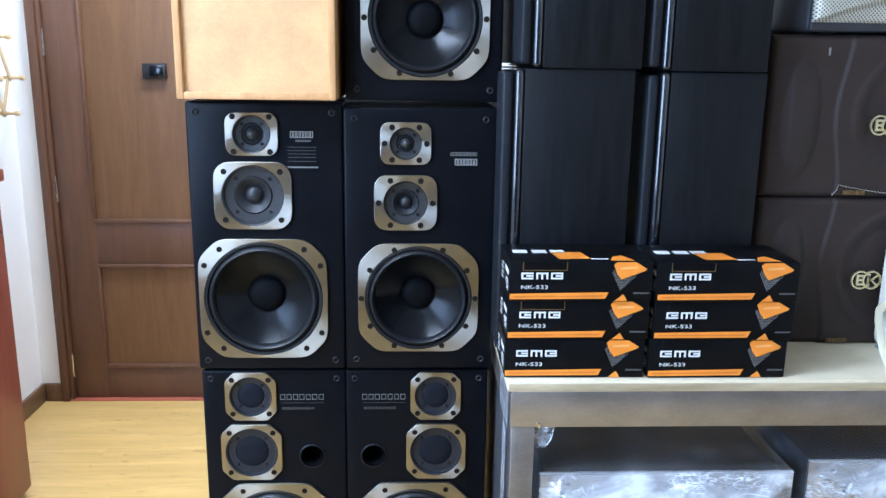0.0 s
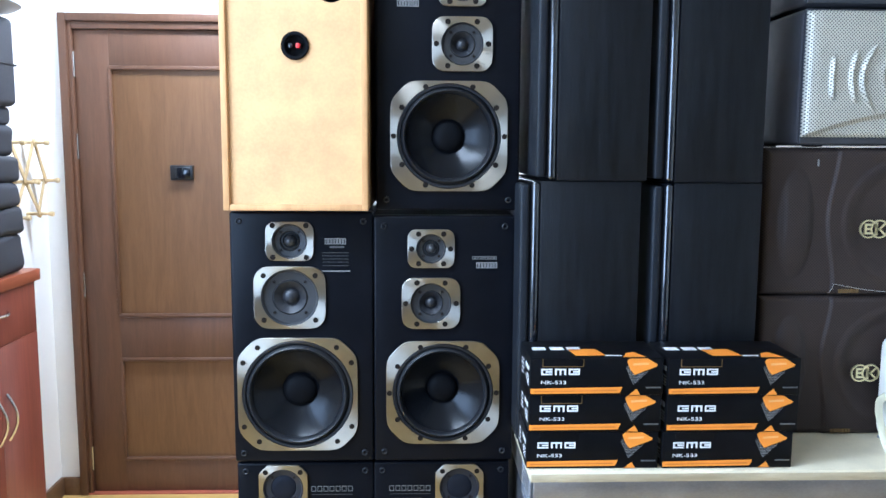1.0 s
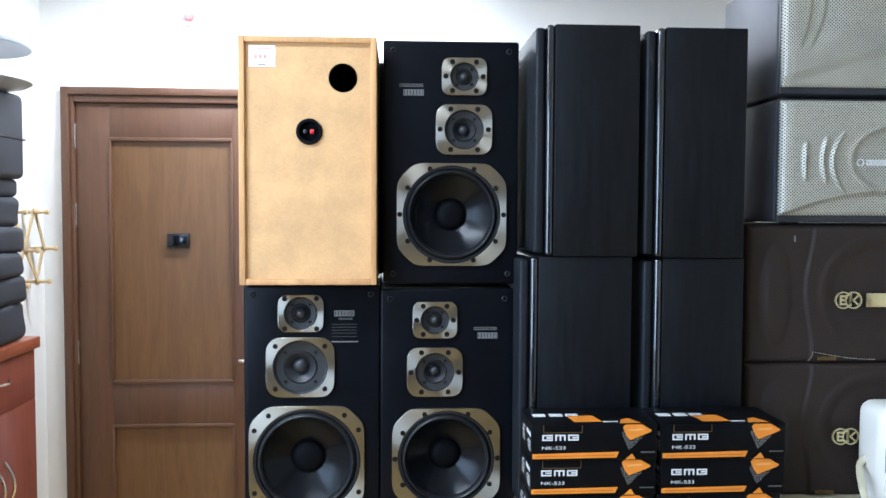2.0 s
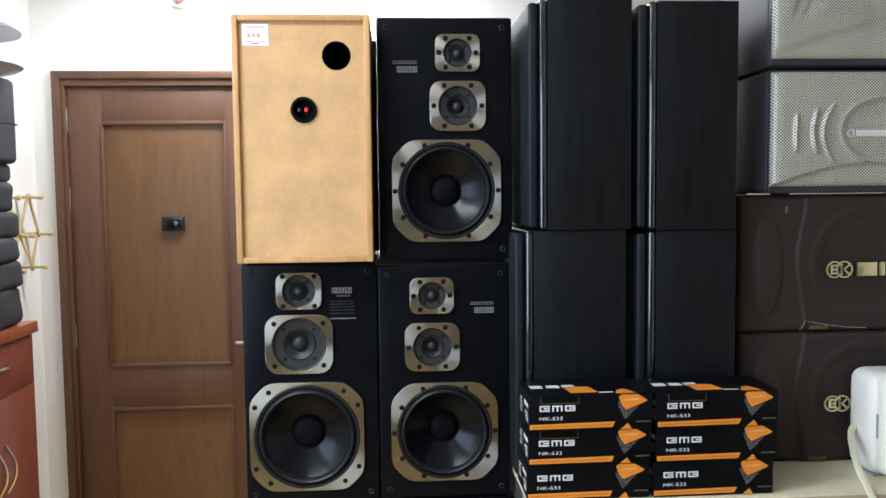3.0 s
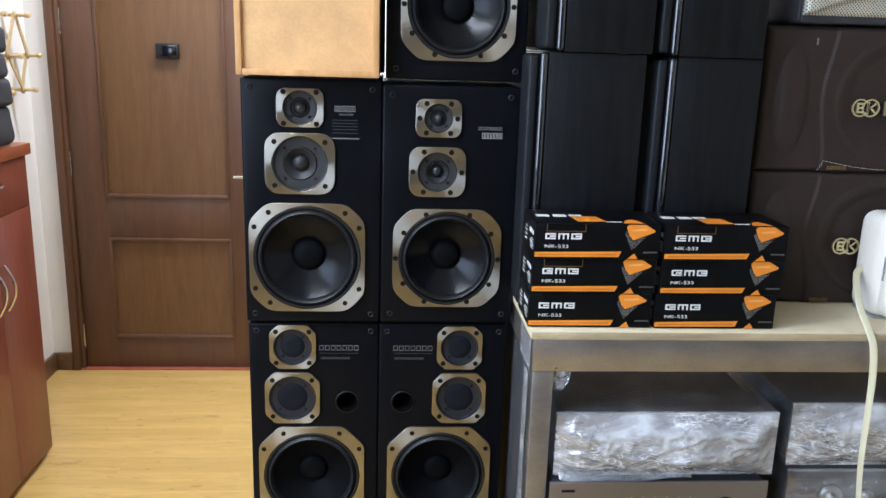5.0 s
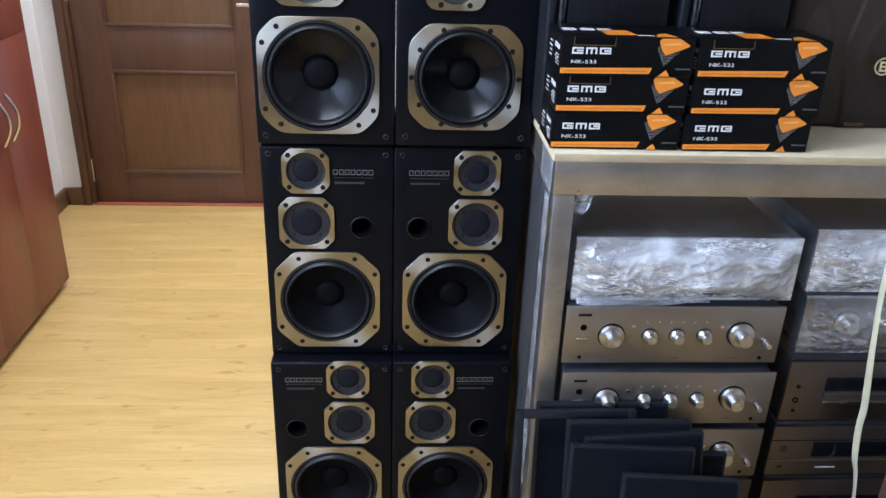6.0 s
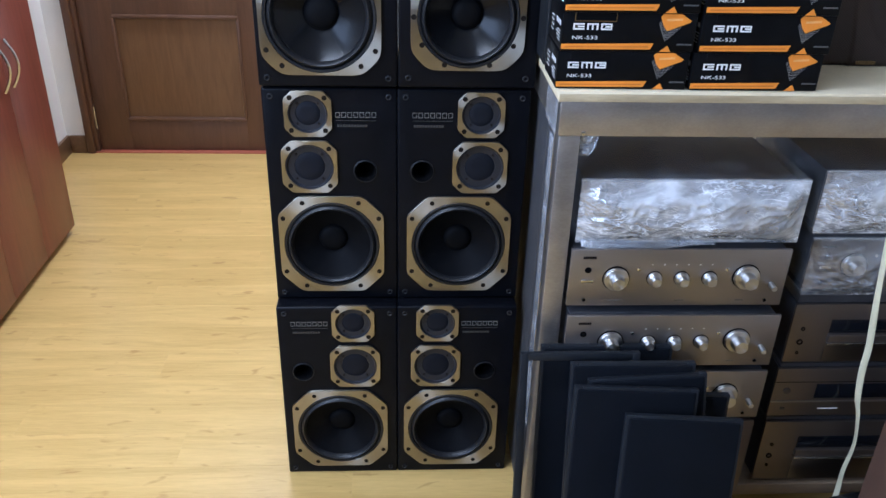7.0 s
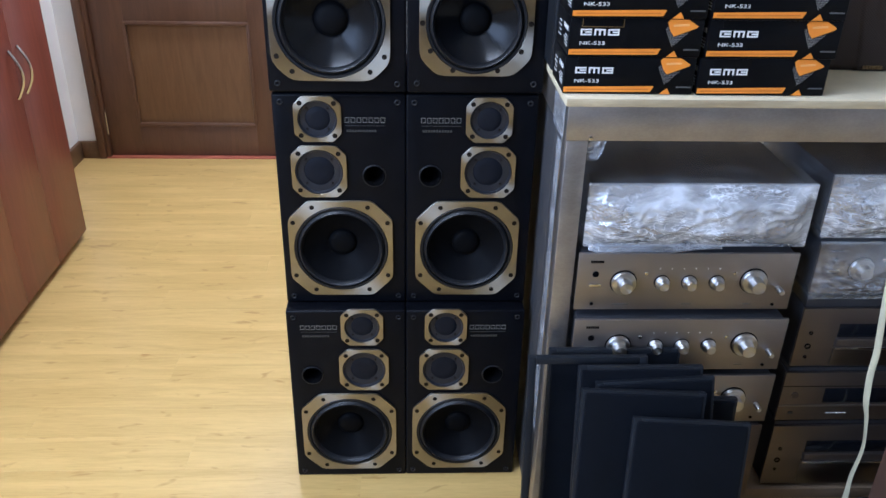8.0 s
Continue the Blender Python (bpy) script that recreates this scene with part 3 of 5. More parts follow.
def cabinet(sp, w, h, d, holes, baffle=0.045):
    part("cabinet", boxed(0, w, baffle + 0.001, d, 0, h, 0.003), M["vinyl"], sp, "black ash vinyl cabinet")
    key = (w, h, tuple(holes))
    if key not in BAFFLES:
        BAFFLES[key] = bored(boxed(0.0, w, 0.0, baffle, 0.0, h, 0.005, 3), holes, "baffle", M["baffle"])
    ob = new("baffle", BAFFLES[key])
    ob.parent = sp
    ob["label"] = "black front baffle"


def grommets(sp, w, h, inset=0.018):
    for x in (inset, w - inset):
        for z in (inset, h - inset):
            part("grille_socket", lathe(bmesh.new(), [(0.0062, 0.001), (0.0062, -0.0016), (0.0046, -0.0024), (0.0036, -0.0016), (0.0030, 0.0004), (0, 0.0004)], 16), M["rubber"], sp, "black grille socket", (x, 0, z))


def ring_bolts(r, angles):
    return [(r * math.cos(radians(t)), r * math.sin(radians(t))) for t in angles]


def ported_threeway(m, flip, up=(0.0, 0.0, 0.0)):
    """Three-way cabinet with square champagne frames and a round port."""
    w, h = 0.2705, 0.489
    mirror = 0.262
    zt, zm, zw = 0.437 + up[0], 0.322 + up[1], 0.139 + up[2]
    sp = thing("loudspeaker", "black three-way loudspeaker with champagne frames and a round port", "loudspeaker", m, "loudspeakers in the tall stack")
    def fx(x):
        return mirror - x if flip else x
    px = mirror - 0.210 if flip else 0.204
    cabinet(sp, w, h, 0.32, [(fx(0.091), zt, 0.041), (fx(0.089), zm, 0.051), (fx(0.1285), zw, 0.1040), (px, 0.312, 0.0225)])
    k = 0.0343
    driver("tweeter", sp, fx(0.091), zt, 0.048, 0.0785, 0.040, "flat", [(sx * k, sz * k) for sx in (-1, 1) for sz in (-1, 1)], M["champagne"])
    k = 0.0413
    driver("midrange", sp, fx(0.089), zm, 0.0575, 0.0945, 0.050, "flat", [(sx * k, sz * k) for sx in (-1, 1) for sz in (-1, 1)], M["champagne"])
    a = 0.113
    driver("woofer", sp, fx(0.1285), zw, a, 0.185, 0.1030, "woofer", [(sx * x, sz * z) for sx in (-1, 1) for sz in (-1, 1) for x, z in ((0.0595, 0.1015), (0.1020, 0.0650))], M["champagne"], b=0.116)
    port = part("port", lathe(bmesh.new(), [(0.0235, 0.001), (0.0232, -0.002), (0.0215, -0.003), (0.0195, 0.004), (0.0190, 0.042), (0, 0.043)], 32), M["hole"], sp, "dark bass port", (px, 0, 0.312))
    part("port_ring", lathe(bmesh.new(), [(0.0250, 0.001), (0.0250, -0.0025), (0.0236, -0.0032), (0.0228, -0.002), (0.0228, 0.001)], 32), M["rubber"], port)
    x = 0.147 if not flip else mirror - 0.147 - 0.083
    part("name_mark", open_marks(7, 0.085, 0.0108, 0.0009, 0.74), M["print"], sp, "silver maker's mark", (x - 0.001, 0, zt - 0.0080))
    part("name_line", boxed(0, 0.081, -0.0008, 0.001, 0, 0.0008), M["faint_print"], sp, "", (x, 0, zt - 0.0150))
    part("model_print", word_bars(11, 0.062, 0.0048), M["faint_print"], sp, "dim grey print", (x + 0.002, 0, zt - 0.028))
    grommets(sp, w, h, 0.017)
    return sp


PW, PH = 0.2725, 0.494


def slim_threeway(m, flip, label, up=0.0):
    """Three-way cabinet with rounded champagne frames, six and ten screws."""
    w, h = PW, 0.487
    zt, zm = h - 0.075 + up, h - 0.180 + up * 0.9
    sp = thing("loudspeaker", label, "loudspeaker", m, "loudspeakers in the tall stack")
    def fx(x):
        return w - x if flip else x
    cabinet(sp, w, h, 0.32, [(fx(0.1105), zt, 0.0295), (fx(0.1105), zm, 0.0405), (fx(0.1345), 0.140, 0.1005)])
    driver("tweeter", sp, fx(0.1105), zt, 0.0450, 0.073, 0.0285, "dome", ring_bolts(0.0372, (0, 50, 130, 180, 230, 310)), M["champagne"], b=0.0370, p=20.0)
    driver("midrange", sp, fx(0.1105), zm, 0.0565, 0.093, 0.0395, "mid", ring_bolts(0.0485, (0, 56, 124, 180, 236, 304)), M["champagne"], b=0.0498, p=20.0)
    driver("woofer", sp, fx(0.1345), 0.140, 0.1105, 0.178, 0.0985, "gloss_woofer", [(x, z * 0.965) for x, z in ring_bolts(0.1045, (0, 32, 65, 115, 148, 180, 212, 245, 295, 328))], M["champagne"], b=0.1030, p=26.0)
    x = 0.190 if not flip else w - 0.190 - 0.050
    part("name_mark", open_marks(8, 0.048, 0.0060, 0.0010), M["print"], sp, "silver maker's mark", (x, 0, h - 0.096 + up))
    part("series_mark", open_marks(7, 0.041, 0.0115, 0.0012), M["dot_print"], sp, "silver series mark", (x + 0.008, 0, h - 0.113 + up))
    grommets(sp, w, h, 0.020)
    return sp


def large_threeway(m):
    """Sister cabinet with a larger ringed midrange and a rubber-edged bass driver."""
    w, h = PW, 0.494
    sp = thing("loudspeaker", "black three-way loudspeaker with rounded champagne frames and glossy rubber surround", "loudspeaker", m, "loudspeakers in the tall stack")
    cabinet(sp, w, h, 0.32, [(0.1145, 0.438, 0.0345), (0.1130, 0.329, 0.056), (0.1255, 0.1375, 0.1090)])
    k = 0.0305
    driver("tweeter", sp, 0.1145, 0.438, 0.0455, 0.073, 0.0335, "dome", [(sx * k * 1.04, sz * k) for sx in (-1, 1) for sz in (-1, 1)], M["champagne"], b=0.0372, p=20.0)
    k = 0.047
    driver("midrange", sp, 0.1130, 0.329, 0.0685, 0.112, 0.0550, "mid", [(sx * k * 1.05, sz * k * 0.92) for sx in (-1, 1) for sz in (-1, 1)], M["champagne"], b=0.0602, p=20.0)
    driver("woofer", sp, 0.1255, 0.1375, 0.1160, 0.192, 0.1078, "gloss_woofer", [(sx * x, sz * z) for sx in (-1, 1) for sz in (-1, 1) for x, z in ((0.076, 0.094), (0.1045, 0.064))], M["champagne"], b=0.1125, p=26.0)
    part("series_mark", open_marks(7, 0.041, 0.0115, 0.0012), M["dot_print"], sp, "silver series mark", (0.181, 0, 0.432))
    part("maker_print", word_bars(9, 0.028, 0.0035), M["dim_print"], sp, "", (0.190, 0, 0.425))
    for z in (0.415, 0.409, 0.403, 0.397, 0.390):
        part("spec_line", boxed(0, 0.050, -0.0007, 0.001, 0, 0.0012), M["faint_print"], sp, "", (0.176, 0, z))
    part("spec_rule", boxed(0, 0.055, -0.0008, 0.001, 0, 0.0024), M["print"], sp, "", (0.174, 0, 0.379))
    grommets(sp, w, h, 0.018)
    return sp


ported_threeway(pose(-0.2245, 1.765, 0.0), True, (0.010, 0.007, 0.004))
ported_threeway(pose(0.0461, 1.765, 0.0), False, (0.010, 0.007, 0.004))
ported_threeway(pose(-0.224, 1.800, 0.491), False)
ported_threeway(pose(0.0466, 1.800, 0.491), True)
large_threeway(pose(-0.225, 1.790, 0.986))
slim_threeway(pose(0.0486, 1.790, 0.986), False, "black three-way loudspeaker with ten-screw champagne bass frame", 0.012)
slim_threeway(pose(0.054, 1.790, 1.4835), True, "black three-way loudspeaker with champagne frames on top of the stack", 0.004)

# the turned-round loudspeaker with its raw back
sp = thing("loudspeaker", "loudspeaker turned round, raw fibreboard back with rim", "loudspeaker", pose(-0.222, 1.735, 1.486), "loudspeakers in the tall stack")
w, h, t = 0.264, 0.478, 0.0115
bm = boxed(0, t, 0, 0.27, 0, h, 0.0015)
box(bm, w - t, w, 0, 0.27, 0, h, 0.0015)
box(bm, t, w - t, 0.0006, 0.27, 0, t, 0.0015)
box(bm, t, w - t, 0.0006, 0.27, h - t, h, 0.0015)
part("cabinet_rim", bm, M["mdf_edge"], sp, "raw fibreboard rim")
ob = new("back_panel", bored(boxed(t - 0.001, w - t + 0.001, 0.009, 0.024, t - 0.001, h - t + 0.001), [(0.199, 0.401, 0.0268), (0.134, 0.297, 0.019)], "back_panel", M["mdf"]))
ob.parent = sp
ob["label"] = "raw fibreboard back panel"
# unseen baffle, made wider than the cabinet to darken the gap beside it
part("gap_baffle", boxed(-0.004, w + 0.0085, 0.2705, 0.300, 0.001, h - 0.001, 0.003), M["vinyl"], sp, "black far baffle widened to block the bright gap")
part("inside", boxed(t - 0.001, w - t + 0.001, 0.11, 0.12, t, h - t), M["hole"], sp)
port = part("port", lathe(bmesh.new(), [(0.0278, 0.0095), (0.0278, 0.0083), (0.0262, 0.0078), (0.0258, 0.012), (0.0258, 0.10), (0, 0.101)], 40), M["hole"], sp, "dark bass port", (0.199, 0, 0.401))
term = part("terminal_cup", lathe(bmesh.new(), [(0.0252, 0.010), (0.0252, 0.0055), (0.0235, 0.0035), (0.0195, 0.0035), (0.0180, 0.020), (0, 0.021)], 40), M["cap"], sp, "black round terminal cup", (0.134, 0, 0.297))
part("red_terminal", boxed(0.002, 0.009, 0.004, 0.021, -0.004, 0.004, 0.001), M["red_plastic"], term)
part("black_terminal", boxed(-0.011, -0.004, 0.004, 0.021, -0.004, 0.004, 0.001), M["gloss_black"], term)
lab = part("paper_label", boxed(0, 0.0505, 0.0078, 0.0095, 0, 0.0415), M["paper"], sp, "white paper label with red print", (0.0195, 0, 0.420))
for x, z, ww, hh, mm in ((0.008, 0.034, 0.034, 0.0022, "red_print"), (0.010, 0.016, 0.006, 0.007, "red_print"), (0.019, 0.016, 0.006, 0.007, "red_print"), (0.028, 0.016, 0.006, 0.007, "red_print"), (0.004, 0.007, 0.042, 0.0015, "red_print"), (0.018, 0.003, 0.014, 0.0018, "dim_print")):
    part("print_bar", boxed(x, x + ww, 0.0071, 0.0085, z, z + hh), M[mm], lab)
part("nick", boxed(0.2245, 0.2275, 0.0085, 0.0095, 0.436, 0.4395), M["mdf_edge"], sp)


def sideways(m, w, h):
    """A cabinet that shows its side; its rounded baffle faces across."""
    sp = thing("loudspeaker", "black ash loudspeaker standing sideways on the table", "loudspeaker", m, "loudspeakers standing sideways")
    # depth stretched out of view to block light from behind
    part("cabinet", boxed(0.0258, w, 0, 0.40, 0, h, 0.0022), M["vinyl"], sp, "black ash vinyl cabinet")
    part("baffle", boxed(0.0095, 0.0250, -0.001, 0.401, 0.0005, h - 0.0005, 0.0074, 6), M["gloss_black"], sp, "glossy black rounded baffle")
    part("seam", boxed(0.0240, 0.0262, 0.002, 0.397, 0.003, h - 0.003), M["hole"], sp)
    part("grille_backing", boxed(0.0050, 0.0100, 0.008, 0.392, 0.008, h - 0.008), M["hole"], sp)
    part("grille", boxed(-0.0110, 0.0062, 0.004, 0.394, 0.006, h - 0.006, 0.0050, 3), M["grille_frame"], sp, "black cloth grille")
    return sp


DESK = 1.050
sideways(pose(0.330, 1.705, DESK), 0.209, 0.4935)
sideways(pose(0.574, 1.705, DESK), 0.188, 0.4910)
sideways(pose(0.357, 1.700, DESK + 0.4945), 0.190, 0.4430)
sideways(pose(0.572, 1.700, DESK + 0.4920), 0.186, 0.4430)


# ---------------------------------------------------------------- wide karaoke loudspeakers


def sstep(a, b, x):
    t = max(0.0, min(1.0, (x - a) / (b - a)))
    return t * t * (3 - 2 * t)


def brown_front(x, z):
    w, h = 0.54, 0.281
    y = 0.010 * min(1, min(x, w - x, z, h - z) / 0.010) ** 0.5
    for cx in (0.062, w - 0.062):
        q = ((x - cx) / 0.034) ** 2 + ((z - 0.138) / 0.105) ** 2
        if q < 1:
            y += 0.011 * (1 - q) ** 0.8 * (1.0 if (x - cx) * (1 if cx < 0.2 else -1) > -0.02 else 0.8)
    s = 0.130 + 0.008 * math.cos((z - 0.02) / 0.26 * 2 * math.pi)
    y += 0.0046 * sstep(s - 0.001, s + 0.003, x) * sstep(s - 0.001, s + 0.003, w - x)
    d = math.hypot(x - 0.27, z - 0.142)
    y += 0.0026 * sstep(0.124, 0.114, d) - 0.0065 * sstep(0.114, 0.085, d)
    return y


brown_mesh = None
for z0, dx in ((DESK, 0.0), (DESK + 0.2755, -0.002)):
    sp = thing("karaoke_loudspeaker", "wide dark brown karaoke loudspeaker with sculpted perforated front", "loudspeaker", pose(0.787 + dx, 1.760, z0), "wide karaoke loudspeakers")
    if z0 == DESK:
        sp.scale = (1, 1, 0.977)
    part("cabinet", boxed(0.002, 0.538, 0.004, 0.30, 0, 0.281, 0.008, 3), M["brown_plastic"], sp, "dark brown cabinet")
    if brown_mesh is None:
        brown_mesh = finish(height_sheet(180, 96, 0.54, 0.281, brown_front, 0.012), "front_grille", M["brown_grille"], 60)
    g = new("front_grille", brown_mesh)
    g.parent = sp
    g["label"] = "dark brown perforated front"
    badge = part("badge", lathe(lathe(bmesh.new(), [(0.0175, 0.001), (0.0175, -0.003), (0.0148, -0.003), (0.0148, 0.001)], 28), [(0.0175, 0.001), (0.0175, -0.0032), (0.0148, -0.0032), (0.0148, 0.001)], 28, cx=0.021), M["gold"], sp, "gilt ring badge", (0.197, -0.0215, 0.129))
    bm = boxed(-0.008, -0.004, -0.003, 0.001, -0.010, 0.010)
    box(bm, -0.004, 0.006, -0.003, 0.001, 0.006, 0.010)
    box(bm, -0.004, 0.006, -0.003, 0.001, -0.002, 0.002)
    box(bm, -0.004, 0.006, -0.003, 0.001, -0.010, -0.006)
    box(bm, 0.013, 0.017, -0.003, 0.001, -0.012, 0.012)
    for s in (1, -1):
        bm2 = [bm.verts.new(p) for p in ((0.017, -0.003, 0), (0.029, -0.003, 0.011 * s), (0.033, -0.003, 0.009 * s), (0.019, -0.003, -0.003 * s))]
        bm.faces.new(bm2)
    part("badge_mark", bm, M["gold"], badge)
    bm = bmesh.new()
    for x in (0.245, 0.292, 0.312, 0.345):
        wd = 0.042 if x in (0.245,) else (0.012 if x == 0.292 else 0.028)
        box(bm, x, x + wd, -0.003, 0.001, -0.014, 0.014, 0.001)
    part("name_mark", bm, M["gold"], sp, "gilt maker's mark", (0, -0.0215, 0.129))
    part("model_print", word_bars(7, 0.040, 0.0075), M["gold_line"], sp, "dim gold print", (0.150, -0.0165, 0.006))
    if z0 > DESK:
        part("chip", boxed(0.098, 0.102, -0.011, -0.006, 0.246, 0.259, 0.001), M["print"], sp, "small bare chip")
        tri = bmesh.new()
        tube(tri, [(0.130, -0.0155, 0.004), (0.137, -0.0175, 0.014), (0.139, -0.018, 0.0235)] + [(0.139 + 0.13 * i / 12, -0.0180, 0.0235 - 0.016 * math.sin(math.pi * 0.5 * i / 12)) for i in range(1, 13)], 0.0010, 6)
        part("trim_line", tri, M["chrome"], sp, "bright trim end")


def silver_front(x, z):
    w, h = 0.46, 0.228
    e = min(x, w - x, z, h - z)
    y = 0.006 * min(1, e / 0.008) ** 0.5 + 0.010 * min(1, min(x, w - x) / 0.022) ** 0.5 - 0.004
    for s in (0, 1):
        xx = x if s == 0 else w - x
        for ax, zc, hh, bow in ((0.045, 0.107, 0.040, 0.004), (0.081, 0.110, 0.048, 0.011), (0.101, 0.107, 0.062, 0.028)):
            if abs(z - zc) < hh:
                q = (z - zc) / hh
                line = ax + bow * q * q
                y += 0.0075 * math.exp(-((xx - line) / 0.0036) ** 2) * (1 - q ** 6)
    q = math.sqrt(((x - 0.23) / 0.088) ** 2 + ((z - 0.112) / 0.064) ** 2)
    y -= 0.006 * sstep(1.0, 0.84, q)
    y += 0.003 * math.exp(-((q - 1.03) / 0.05) ** 2)
    lim = 0.052 - 0.9 * (x - 0.23) ** 2
    y -= 0.010 * sstep(lim, lim - 0.012, z) * (1 if lim > 0.012 else sstep(-0.01, 0.012, lim))
    return y


def silver_front_swept(x, z):
    """The other sculpted front: swept curves and a long rising crease."""
    w, h = 0.46, 0.228
    e = min(x, w - x, z, h - z)
    y = 0.005 * min(1, e / 0.008) ** 0.5 + 0.010 * min(1, min(x, w - x) / 0.022) ** 0.5 - 0.004
    for ax, bow, amp in ((0.060, 0.030, 0.006), (0.090, 0.042, 0.006)):
        if z > 0.06:
            q = (z - 0.170) / 0.11
            line = ax - bow * q * q
            y -= amp * sstep(line - 0.010, line + 0.001, x) * (1 - sstep(line + 0.004, line + 0.045, x)) * sstep(0.06, 0.10, z)
    crease = 0.022 + 0.30 * (x - 0.03) - 0.10 * (x - 0.03) ** 2
    y -= 0.006 * sstep(crease + 0.010, crease - 0.012, z)
    return y


meshes = [finish(height_sheet(200, 110, 0.46, 0.228, f, 0.002), "front_grille", M["at_grille"], 60) for f in (silver_front, silver_front_swept)]
for z0, turn in ((DESK + 0.5575, 0.0), (DESK + 0.5575 + 0.2545, 1.0)):
    sp = thing("karaoke_loudspeaker", "wide loudspeaker with silver perforated front and dark grey sides", "loudspeaker", pose(0.842, 1.740, z0), "silver-fronted loudspeakers")
    part("cabinet", boxed(-0.003, 0.463, 0.006, 0.285, 0.0035, 0.2515, 0.010, 3), M["at_side"], sp, "dark grey cabinet")
    part("front_rim", boxed(-0.001, 0.461, 0.0005, 0.010, 0.0045, 0.2505, 0.003, 3), M["amp_case"], sp, "dark front rim")
    for fx0 in (0.03, 0.40):
        for fy in (0.03, 0.23):
            part("foot", boxed(fx0, fx0 + 0.03, fy, fy + 0.03, 0.0, 0.013, 0.003), M["rubber"], sp)
    g = new("front_grille", meshes[int(turn)])
    g.parent = sp
    g["label"] = "silver perforated sculpted front"
    g.matrix_local = pose(0.0, -0.004, 0.0175)
    zl = 0.1235 if turn == 0 else 0.129
    part("round_mark", lathe(bmesh.new(), [(0.0075, 0.002), (0.0075, -0.0015), (0.0058, -0.0015), (0.0058, 0.002)], 20), M["white_print"], sp, "", (0.163, -0.0105, zl))
    part("name_mark", open_marks(14, 0.128, 0.0120, 0.0030, 0.86), M["white_print"], sp, "white maker's mark", (0.175, -0.0105, zl - 0.006))

# ---------------------------------------------------------------- the work table and what stands on it
desk = thing("work_table", "steel work table with cream top and open shelf", "table")
TX0, TX1, TY0, TY1 = 0.3265, 2.25, 1.572, 2.16
part("tabletop", boxed(TX0, TX1, TY0, TY1, DESK - 0.019, DESK, 0.003), M["cream"], desk, "cream laminate tabletop")
part("edge_band", boxed(TX0 + 0.002, TX1 - 0.002, TY0 - 0.0012, TY0 + 0.003, DESK - 0.0185, DESK - 0.0045, 0.0008), M["edge_wood"], desk, "worn wooden edge band")
bm = boxed(TX0 + 0.006, TX1 - 0.006, TY0 + 0.004, TY0 + 0.034, 0.966, DESK - 0.0195, 0.003)
box(bm, TX0 + 0.006, TX1 - 0.006, TY1 - 0.034, TY1 - 0.004, 0.966, DESK - 0.0195, 0.003)
part("apron", bm, M["steel"], desk, "bare steel apron")
bm = boxed(TX0 + 0.0055, TX0 + 0.034, TY0 + 0.0345, TY1 - 0.0345, 0.966, DESK - 0.0195, 0.003)
part("side_rail", bm, M["steel"], desk)
for x in (TX0 + 0.008, TX1 - 0.048):
    for y in (TY0 + 0.006, TY1 - 0.046):
        part("leg", boxed(x, x + 0.040, y, y + 0.040, 0.0, 0.966, 0.003), M["steel"], desk, "square steel leg")
part("shelf", boxed(TX0 + 0.03, TX1 - 0.03, TY0 + 0.012, TY1 - 0.012, 0.082, 0.114, 0.003), M["shelf_board"], desk, "brown lower shelf")
part("side_panel", boxed(TX0 + 0.010, TX0 + 0.024, TY0 + 0.125, TY1 - 0.048, 0.01, 0.965, 0.001), M["panel"], desk, "grey-blue side panel")
part("rivet", lathe(bmesh.new(), [(0.004, 0.001), (0.004, -0.002), (0, -0.003)], 12), M["chrome"], desk, "", (TX0 + 0.052, TY0 + 0.004, 0.972))

# clear film left on the table's end: one sheet on the rail, one down the leg
for z0, z1, y1, dx, lab in ((0.9665, 1.0295, 0.115, 0.0022, "bluish clear film clinging to the steel end rail"), (0.30, 0.9640, 0.0455, -0.0002, "scuffed clear film clinging to the steel table leg")):
    bm = bmesh.new()
    nz = 10 + int((z1 - z0) * 60)
    rows = [[bm.verts.new((TX0 + dx - 0.0016 * abs(noise.noise(Vector((k * 0.9, i * 0.45, dx * 900)))), TY0 + 0.006 + (y1 - 0.006) * k / 6, z0 + (z1 - z0) * i / nz)) for k in range(7)] for i in range(nz + 1)]
    for p, q in zip(rows, rows[1:]):
        for k in range(6):
            bm.faces.new((p[k], q[k], q[k + 1], p[k + 1]))
    sheet_ob = solid("protective_film", bm, M["hem_film"], lab, "film")
    sheet_ob.modifiers.new("thickness", 'SOLIDIFY').thickness = 0.0006

bm = bmesh.new()
grid = [[bm.verts.new((TX0 + 0.050 + 0.040 * i / 7 * (1 - 0.45 * k / 6) + 0.008 * noise.noise(Vector((i * 0.5, k * 0.6, 4))), TY0 + 0.020 + 0.014 * noise.noise(Vector((i * 0.6, k * 0.5, 1))), 0.9665 - 0.044 * k / 6)) for i in range(8)] for k in range(7)]
for a, c in zip(grid, grid[1:]):
    for i in range(7):
        bm.faces.new((a[i], a[i + 1], c[i + 1], c[i]))
scrap = solid("protective_film", bm, M["hem_film"], "small scrap of milky film under the table's apron", "film")
scrap.modifiers.new("thickness", 'SOLIDIFY').thickness = 0.0006


